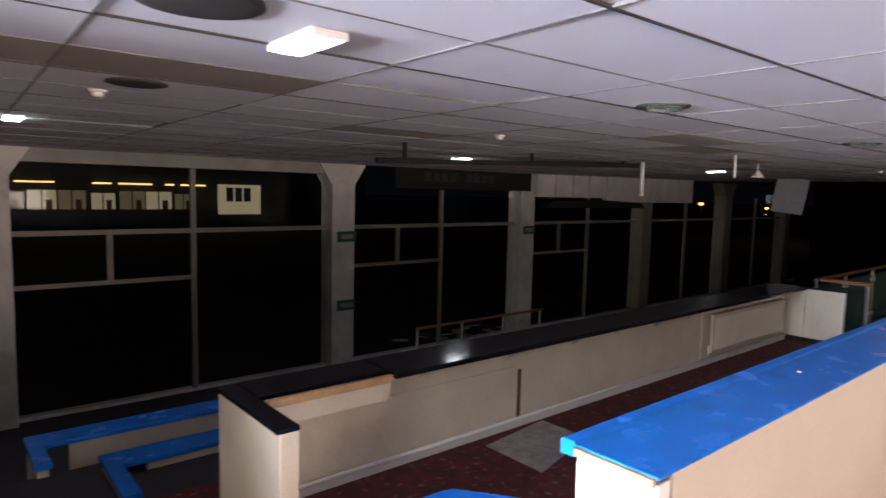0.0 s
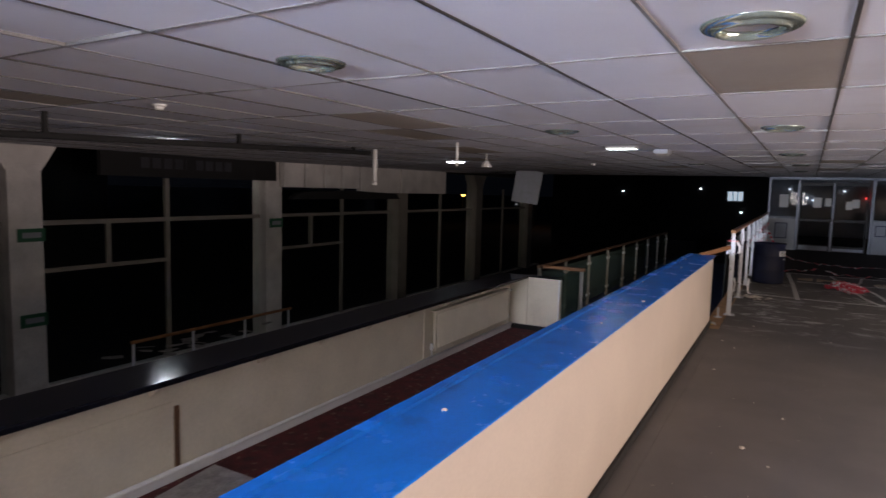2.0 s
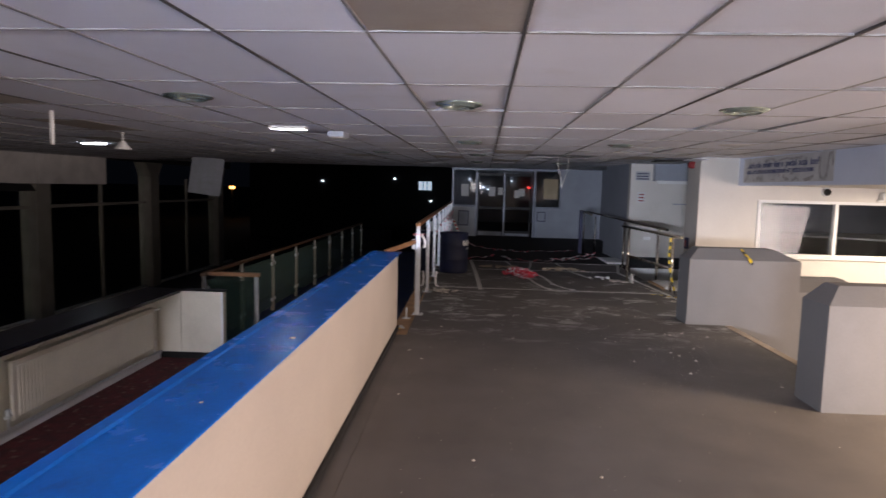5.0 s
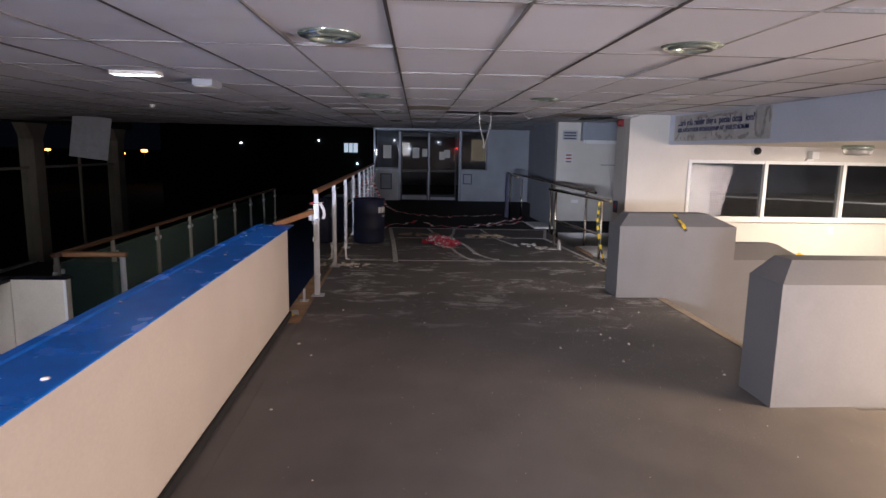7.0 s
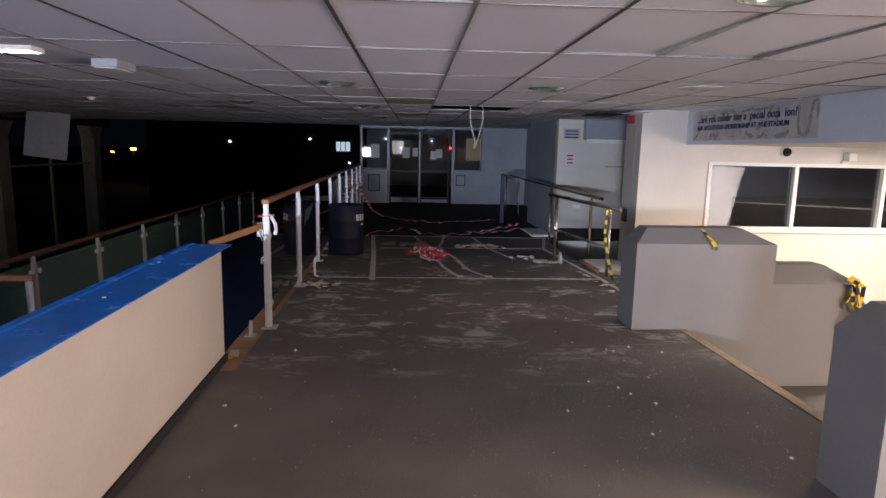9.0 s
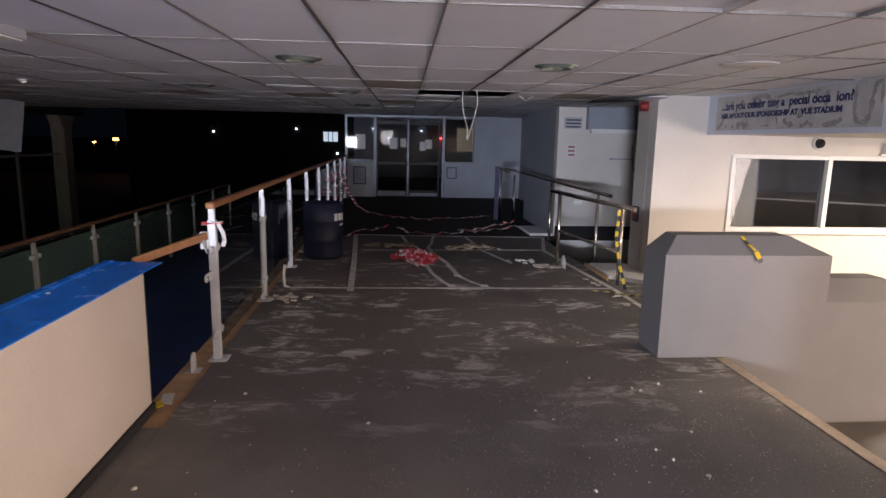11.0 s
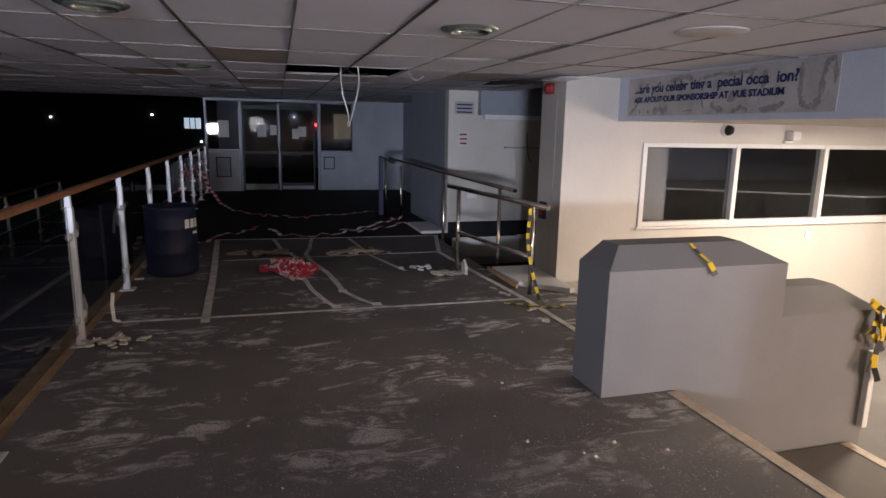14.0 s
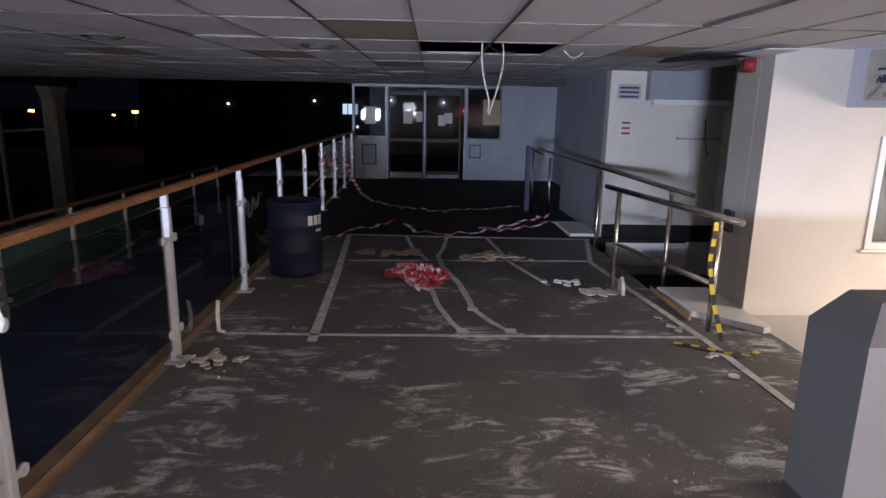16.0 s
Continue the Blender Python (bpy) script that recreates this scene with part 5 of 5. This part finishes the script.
for k in range(5):
    pts = [(10.935 - 0.02 * k, -4.30 + 0.02 * k, 0.54)]
    for i in range(1, 7):
        pts.append((10.92 - 0.02 * rng.random() - 0.012 * k, -4.33 - 0.05 * math.sin(i * 0.9 + k * 1.7) - 0.012 * i * (k % 3), 0.56 - i * (0.055 + 0.012 * k)))
    part("strand", ribbon(bmesh.new(), pts, 0.04, (1, 0.8 * rng.uniform(-1, 1), 0.1), 0.003, 0, 0.06), [tape_black, tape_yellow], ob)
part("bracket", B(10.90, 10.949, -4.41, -4.36, -0.45, 0.15, 0.006), trim_white, ob, "white metal bracket")

# ---- end of the balustrade at the low wall ----
sb = thing("rail_stub", "short timber rail from the blue ledge to the first post", "handrail", at=(0.06, 0.035, 0))
bm = B(-0.31, 0.31, -0.028, 0.028, -0.015, 0.015, 0.005)
bm.transform(look((10.68, 1.44, 0.915), (11.18, 1.14, 1.0)) @ Matrix.Rotation(radians(90), 4, "Y"))
part("rail", bm, wood_rail, sb)
part("gusset", prism([(10.85, 0.93), (10.955, 0.95), (10.955, 0.82)], "y", 1.285, 1.293), post_grey, sb)
part("flange", B(10.93, 10.962, 1.27, 1.33, 0.86, 0.99, 0.006), post_grey, sb)
gp = thing("clamp_plate", "grey metal clamp plate on the first post", "bracket", at=(0.06, 0.035, 0))
bm = B(10.815, 10.955, 1.255, 1.268, 0.637, 0.697, 0.003)
tube(bm, (10.815, 1.2552, 0.667), (10.815, 1.2678, 0.667), 0.030, 18)
part("plate", bm, post_grey, gp)
part("screw", T((10.82, 1.254, 0.667), (10.82, 1.247, 0.667), 0.016, 12), chrome, gp)
gw = thing("clamp_plate", "grey metal clamp plate on the end of the low wall", "bracket")
bm = B(10.161, 10.20, 1.47, 1.482, 0.34, 0.40, 0.003)
tube(bm, (10.20, 1.4702, 0.37), (10.20, 1.4818, 0.37), 0.030, 18)
part("plate", bm, post_grey, gw)
part("screw", T((10.20, 1.469, 0.37), (10.20, 1.463, 0.37), 0.015, 12), chrome, gw)
fb = thing("floor_bracket", "loose metal bracket on the timber edge", "bracket", at=(10.82, 1.40, -0.012))
part("foot", B(-0.05, 0.05, -0.05, 0.05, 0.0, 0.008, 0.002), post_grey, fb)
bm = B(-0.042, 0.042, -0.008, 0.008, 0.0082, 0.10, 0.002)
tube(bm, (0, -0.0078, 0.10), (0, 0.0078, 0.10), 0.042, 18)
part("upright", bm, post_grey, fb)
part("edge_board", B(9.95, 10.98, 1.302, 1.50, -0.06, -0.0125, 0.004), wood_raw, tagged(new("walkway_board"), "bare timber board at the walkway edge", kind="structure"))
solid("paper_scrap", prism([(10.24, 1.36), (10.42, 1.40), (10.40, 1.47), (10.26, 1.44)], "z", -0.012, -0.008), paper, "pale paper scrap by the end of the low wall", "litter")
solid("hazard_tape", prism([(10.22, 1.40), (10.30, 1.45), (10.25, 1.49), (10.18, 1.44)], "z", -0.012, -0.006), tape_yellow, "torn yellow tape by the end of the low wall", "barrier tape")

# writing on the barrel: plain pale shapes in place of a maker's name
for a0, w, h, z in ((219, 12, 0.105, 0.54), (234, 12, 0.105, 0.54), (249, 13, 0.105, 0.54), (240, 20, 0.03, 0.47)):
    bm = bmesh.new()
    n = 4
    row = []
    for i in range(n + 1):
        a = radians(a0 + w * i / n)
        row.append([bm.verts.new((0.2815 * math.cos(a), 0.2815 * math.sin(a), zz)) for zz in (z, z + h)])
    for i in range(n):
        bm.faces.new((row[i][0], row[i + 1][0], row[i + 1][1], row[i][1]))
    part("label_patch", bm, plain_white, bn, "pale printed mark")

# white scrawl on the dark board behind the balustrade
ob = thing("scrawled_board", "dark board with a white painted scrawl behind the glass", "board")
part("board", B(15.6, 17.6, 1.72, 1.75, -0.62, 0.75), void_black, ob)
cable(ob, [(16.05, 1.715, 0.35), (16.15, 1.715, 0.62), (16.30, 1.715, 0.6), (16.25, 1.715, 0.42), (16.40, 1.715, 0.40), (16.50, 1.715, 0.62), (16.60, 1.715, 0.60), (16.57, 1.715, 0.45), (16.75, 1.715, 0.5), (16.80, 1.715, 0.64), (16.95, 1.715, 0.62)], 0.019, plain_white, "scrawl")

# ---- hole in the ceiling: hanging cables and bent bars ----
ob = thing("hanging_cables", "white cables hanging from the missing ceiling tiles", "cables")
cable(ob, [(14.3, -0.95, 2.5), (14.25, -0.90, 2.3), (14.2, -0.92, 2.0), (14.25, -1.0, 1.8), (14.2, -0.97, 1.72)], 0.007, cable_white)
cable(ob, [(14.3, -1.05, 2.5), (14.3, -1.12, 2.25), (14.28, -1.08, 2.0), (14.22, -1.0, 1.75), (14.2, -0.98, 1.70)], 0.007, cable_white)
cable(ob, [(14.6, -1.6, 2.4), (14.5, -1.7, 2.25), (14.6, -1.8, 2.2), (14.7, -1.9, 2.28)], 0.006, cable_white)
cable(ob, [(14.4, -0.9, 2.45), (14.6, -1.0, 2.2), (14.9, -1.3, 2.3)], 0.008, tape_black)
ob = thing("fallen_tile", "sagging torn ceiling tile by the pier", "ceiling tile")
bm = prism([(13.55, -3.3), (14.05, -3.26), (14.0, -3.02), (13.8, -3.08), (13.62, -3.05)], "z", 2.238, 2.246)
bm.transform(Matrix.Translation((13.7, -3, 2.24)) @ Matrix.Rotation(radians(2), 4, "X") @ Matrix.Rotation(radians(2), 4, "Y") @ Matrix.Translation((-13.7, 3, -2.24)))
part("tile", bm, tile_white, ob)
# black sheet hung under the tiles, painting the darkness of a torn gap
part("torn_edge", prism([(14.2, -3.3), (14.7, -3.2), (15.2, -2.8), (14.6, -2.7), (14.3, -2.9)], "z", 2.245, 2.252), void_black, ob)

# ---- more ceiling fittings ----
def detector(x, y, label="white smoke detector on the ceiling"):
    ob = thing("smoke_detector", label, "smoke detector", "smoke detectors", (x, y, ceil_z(x) - 0.001))
    part("base", lathe([(0.0, -0.018), (0.05, -0.018), (0.055, -0.008), (0.055, 0.0)], 20), plain_white, ob)
    part("head", lathe([(0.0, -0.045), (0.028, -0.044), (0.036, -0.03), (0.036, -0.019)], 20), plain_white, ob)


for x, y in ((1.12, 4.83), (4.67, 4.92), (14.1, 4.2)):
    detector(x, y)


def ceiling_disc(x, y, r, label):
    ob = thing("ceiling_speaker", label, "ceiling speaker", "ceiling speakers", (x, y, ceil_z(x) - 0.001))
    part("grille", lathe([(0.0, -0.014), (r * 0.8, -0.014), (r, -0.008), (r, 0.0)], 28), office_dark, ob)


ceiling_disc(1.23, 4.36, 0.16, "round brown ceiling speaker grille")
ceiling_disc(0.97, 2.54, 0.2, "round brown ceiling speaker grille")
patch_beige = surf("patch_beige", (0.68, 0.66, 0.66), 0.8, vary=0.12, scale=5, bump=0.1, stain=0.4, stain_col=(0.42, 0.37, 0.30), stain_scale=6)
# thin disc added in place of a flush stain on the tile
ob = thing("ceiling_stain", "round stain on the ceiling, built as a thin disc", "ceiling plate", at=(10.72, -2.54, ceil_z(10.7) - 0.004))
part("disc", lathe([(0.0, -0.007), (0.185, -0.007), (0.195, -0.004), (0.195, 0.0)], 32), patch_beige, ob)
ob = thing("sensor_unit", "small grey box fitting on the ceiling", "sensor", at=(10.12, 2.14, ceil_z(10)))
part("case", B(-0.16, 0.16, -0.09, 0.09, -0.06, -0.001, 0.01), grey_wall, ob)
part("cover", B(-0.14, 0.14, -0.075, 0.075, -0.068, -0.0602, 0.004), plain_white, ob)

ob = thing("hanging_pole", "short white pole hanging from the ceiling", "pole", at=(9.5, 6.36, 2.26))
part("tube", T((0, 0, 0.0), (0, 0, -0.50), 0.035), plain_white, ob)
part("cap", T((0, 0, -0.501), (0, 0, -0.56), 0.045), concrete_col, ob)
ob = thing("hanging_rod", "thin rod hanging from the ceiling", "rod", at=(8.47, 4.34, 2.26))
part("tube", T((0, 0, 0.0), (0, 0, -0.30), 0.018), plain_white, ob)
ob = thing("pendant_lamp", "small white cone pendant, unlit", "pendant lamp", at=(10.75, 5.02, 2.26))
part("stem", T((0, 0, 0), (0, 0, -0.12), 0.012), plain_white, ob)
part("shade", lathe([(0.025, -0.11), (0.04, -0.13), (0.10, -0.21), (0.10, -0.22), (0.03, -0.14)], 24), plain_white, ob)
ob = thing("ceiling_pipe", "black pipe hung below the ceiling tiles", "pipe")
part("run", T((4.2, 6.40, 2.03), (9.42, 6.40, 2.20), 0.032, 14), void_black, ob)
for x in (4.6, 6.8, 9.0):
    part("hanger", B(x - 0.02, x + 0.02, 6.38, 6.42, 2.03 + (x - 4.2) * 0.0326 + 0.02, 2.262), void_black, ob)
ob = thing("hanging_screen", "tilted white screen hanging under the roof", "screen", at=(20.0, 8.0, 1.85))
bm = B(-0.03, 0.03, -0.42, 0.42, -0.55, 0.5, 0.006)
bm.transform(Matrix.Rotation(radians(20), 4, "Z") @ Matrix.Rotation(radians(8), 4, "X"))
part("panel", bm, door_metal, ob)
ob = thing("scoreboard", "dark hanging scoreboard with faint lettering bars", "scoreboard")
part("panel", B(8.75, 13.45, 12.38, 12.5, 1.77, 2.42), void_black, ob)
for k in range(9):
    part("lettering_bar", B(9.6 + k * 0.27, 9.6 + k * 0.27 + (0.2 if k != 4 else 0.02), 12.37, 12.379, 1.95, 2.17), terrace_dark, ob)
ob = thing("duct_casing", "pale boxed ductwork over the windows", "duct")
for x0, x1 in ((13.75, 14.5), (14.58, 15.3), (15.38, 16.1), (16.18, 17.0), (17.08, 19.3)):
    part("panel", B(x0, x1, 12.38, 12.56, 1.62 if x0 < 17 else 1.50, 2.42, 0.01), concrete_col, ob)
part("canopy", prism([(14.0, 1.30), (14.4, 1.50), (16.6, 1.56), (19.0, 1.48), (19.2, 1.30)], "y", 12.33, 12.56), void_black, ob)
ob = thing("duct_casing", "dim boxed ductwork further along the windows", "duct")
part("panel", B(19.4, 22.5, 12.38, 12.56, 1.5, 2.42, 0.01), concrete_col, ob)

# signs on the columns
sign_green = surf("sign_green", (0.02, 0.12, 0.06), 0.5, vary=0.1, bump=0.02)
for x, y, z in ((7.5, Y_W - 0.26, 0.64), (7.5, Y_W - 0.26, -0.93), (13.6, Y_W - 0.26, 0.66)):
    ob = thing("column_sign", "small dark green sign on the column", "sign", "column signs", (x + 0.05, y, z))
    part("plate", B(-0.24, 0.24, -0.012, 0.009, -0.12, 0.12, 0.003), sign_green, ob)
    part("lettering_bar", B(-0.16, 0.16, -0.0135, -0.0122, -0.05, 0.05), grey_wall, ob)

# ---- blue ledges on the terraces ----
for y, x0, zt, leg in ((5.58, 1.25, -0.45, 0.55), (6.34, 0.83, -0.45, 0.42)):
    zb = -0.56 if y < 5.9 else -0.92
    ob = thing("terrace_ledge", "lower cream ledge with a glossy blue top", "ledge", "blue terrace ledges")
    part("top", B(x0, 6.0, y, y + 0.28, zt - 0.04, zt, 0.006), blue_gloss, ob)
    part("front", B(x0 + 0.3, 6.0, y + 0.03, y + 0.09, zb - 0.05, zt - 0.041), panel_paint, ob)
    part("end_leg", B(x0, x0 + 0.12, y - leg, y + 0.27, zt - 0.05, zt - 0.001, 0.006), blue_gloss, ob)
    part("body", B(x0 + 0.02, x0 + 0.10, y - leg + 0.02, y + 0.26, zb - 0.05, zt - 0.051), panel_paint, ob)

# ---- small viewing pen with rails and litter before the windows ----
ob = thing("terrace_rail", "low rail round a pen before the windows", "rail")
part("rail", B(8.6, 12.9, 11.3, 11.36, -1.42, -1.36, 0.01), wood_rail, ob)
for x in (8.65, 10.0, 11.4, 12.8):
    part("post", T((x, 11.33, -2.4), (x, 11.33, -1.40), 0.03), post_grey, ob)
scraps("terrace_litter", (10.6, 11.7, -1.9), 16, 0.22, grey_peel, "pale litter heaped on the lower terrace", "litter", (0.9, 0.15), 0.25)

# ---- outside: the lit stand across the track, and distant lamps ----
fbld = thing("far_building", "lit stand across the track at night", "building", at=(0, 62, 0))
part("wall", B(-30, 40, 0.4, 8, -2.7, 5.5), void_black, fbld)
part("parapet", B(-30, 22.5, 0.0, 0.39, -2.7, -0.6), terrace_dark, fbld)
lit_room = glow("lit_room", (0.80, 0.66, 0.44), 0.22)
lit_dim = glow("lit_dim", (0.55, 0.42, 0.26), 0.10)
strip = glow("strip", (1.0, 0.62, 0.25), 1.6)
rng = random.Random(3)
x = -8.0
k = 0
while x < 19.0:
    w = rng.uniform(1.1, 2.6)
    wi = part("window", B(x, x + w, 0.28, 0.38, -0.5, 1.15 if k % 3 else 0.95), lit_room if k % 2 else lit_dim, fbld)
    part("mullion", B(x + w * 0.45, x + w * 0.5, 0.22, 0.279, -0.5, 1.15), void_black, wi)
    part("figureless_furniture", B(x + w * 0.62, x + w * 0.85, 0.2, 0.27, -0.5, 0.35), wood_rail, wi)
    x += w + rng.uniform(0.1, 0.5)
    k += 1
for x0, x1 in ((-6, -3), (-1.5, 2.0), (5.8, 8.6), (11.5, 13.0), (13.6, 16.4), (17.6, 18.4), (19.0, 21.4)):
    part("strip_light", B(x0, x1, 0.1, 0.27, 1.76, 1.90), strip, fbld)
# gable wall emits weakly, in place of lamplight falling on it
gable_glow = glow("gable_glow", (0.85, 0.70, 0.45), 0.24)
hut = part("lit_gable", B(22.6, 27.0, 0.2, 0.39, -1.0, 2.0), gable_glow, fbld)
for x0 in (23.4, 24.3, 25.2):
    part("window", B(x0, x0 + 0.7, 0.12, 0.199, 0.3, 1.7), void_black, hut)

orange = glow("orange", (1.0, 0.40, 0.08), 9)
pale = glow("pale", (0.9, 0.95, 1.0), 16)
for ang, d, z, s, m in ((27.4, 80, 0.9, 0.20, orange), (20.9, 80, 0.9, 0.24, orange), (22.4, 82, 0.6, 0.14, orange), (17.8, 70, 0.4, 0.2, pale), (10.5, 75, 1.8, 0.10, pale), (13.0, 78, 1.6, 0.07, orange), (11.4, 78, 1.4, 0.06, pale)):
    ob = thing("street_lamp", "distant street lamp glowing in the night", "street lamp", "distant lamps", (0.4 + d * math.cos(radians(ang)), 0.5 + d * math.sin(radians(ang)), 0))
    part("pole", T((0, 0, -2.7), (0, 0, z), 0.06, 8), void_black, ob)
    part("head", B(-s, s, -s, s, z, z + s * 1.2, 0.05), m, ob)
cool_pane = glow("cool_pane", (0.70, 0.85, 1.0), 0.7)
ob = thing("far_annex", "dark annex with one lit window beyond the track bend", "building", at=(52, 4.5, 0))
part("wall", B(0.1, 4, -3.2, 14, -2.7, 4.2), void_black, ob)
w = part("window", B(0.0, 0.09, -0.67, 0.34, 1.4, 2.08), cool_pane, ob)
for y in (-0.33, 0.0):
    part("mullion", B(-0.04, -0.001, y - 0.03, y + 0.03, 1.4, 2.08), void_black, w)
part("lamp", B(0.0, 0.09, -0.7, -0.58, 0.5, 0.6), lamp_far, ob)
for y, z in ((8.0, 1.9), (2.2, 2.2)):
    part("lamp", B(0.0, 0.09, y, y + 0.12, z, z + 0.1), lamp_far, ob)

# ---- small things by the red carpet ----
solid("floor_mat", prism([(3.61, 3.90), (4.39, 4.0), (4.39, 3.53), (3.61, 3.32)], "z", FLOOR_LOW, FLOOR_LOW + 0.008), grey_peel, "worn grey sheet lying on the red carpet", "mat")
ob = thing("low_bench", "low bench with a glossy blue top on the carpet", "bench")
part("top", prism([(2.33, 2.935), (2.40, 2.915), (2.62, 2.62), (2.62, 2.1), (1.95, 2.1), (1.95, 2.95)], "z", 0.06, 0.10), blue_gloss, ob)
part("body", B(2.0, 2.30, 2.15, 2.88, FLOOR_LOW, 0.059), panel_paint, ob)
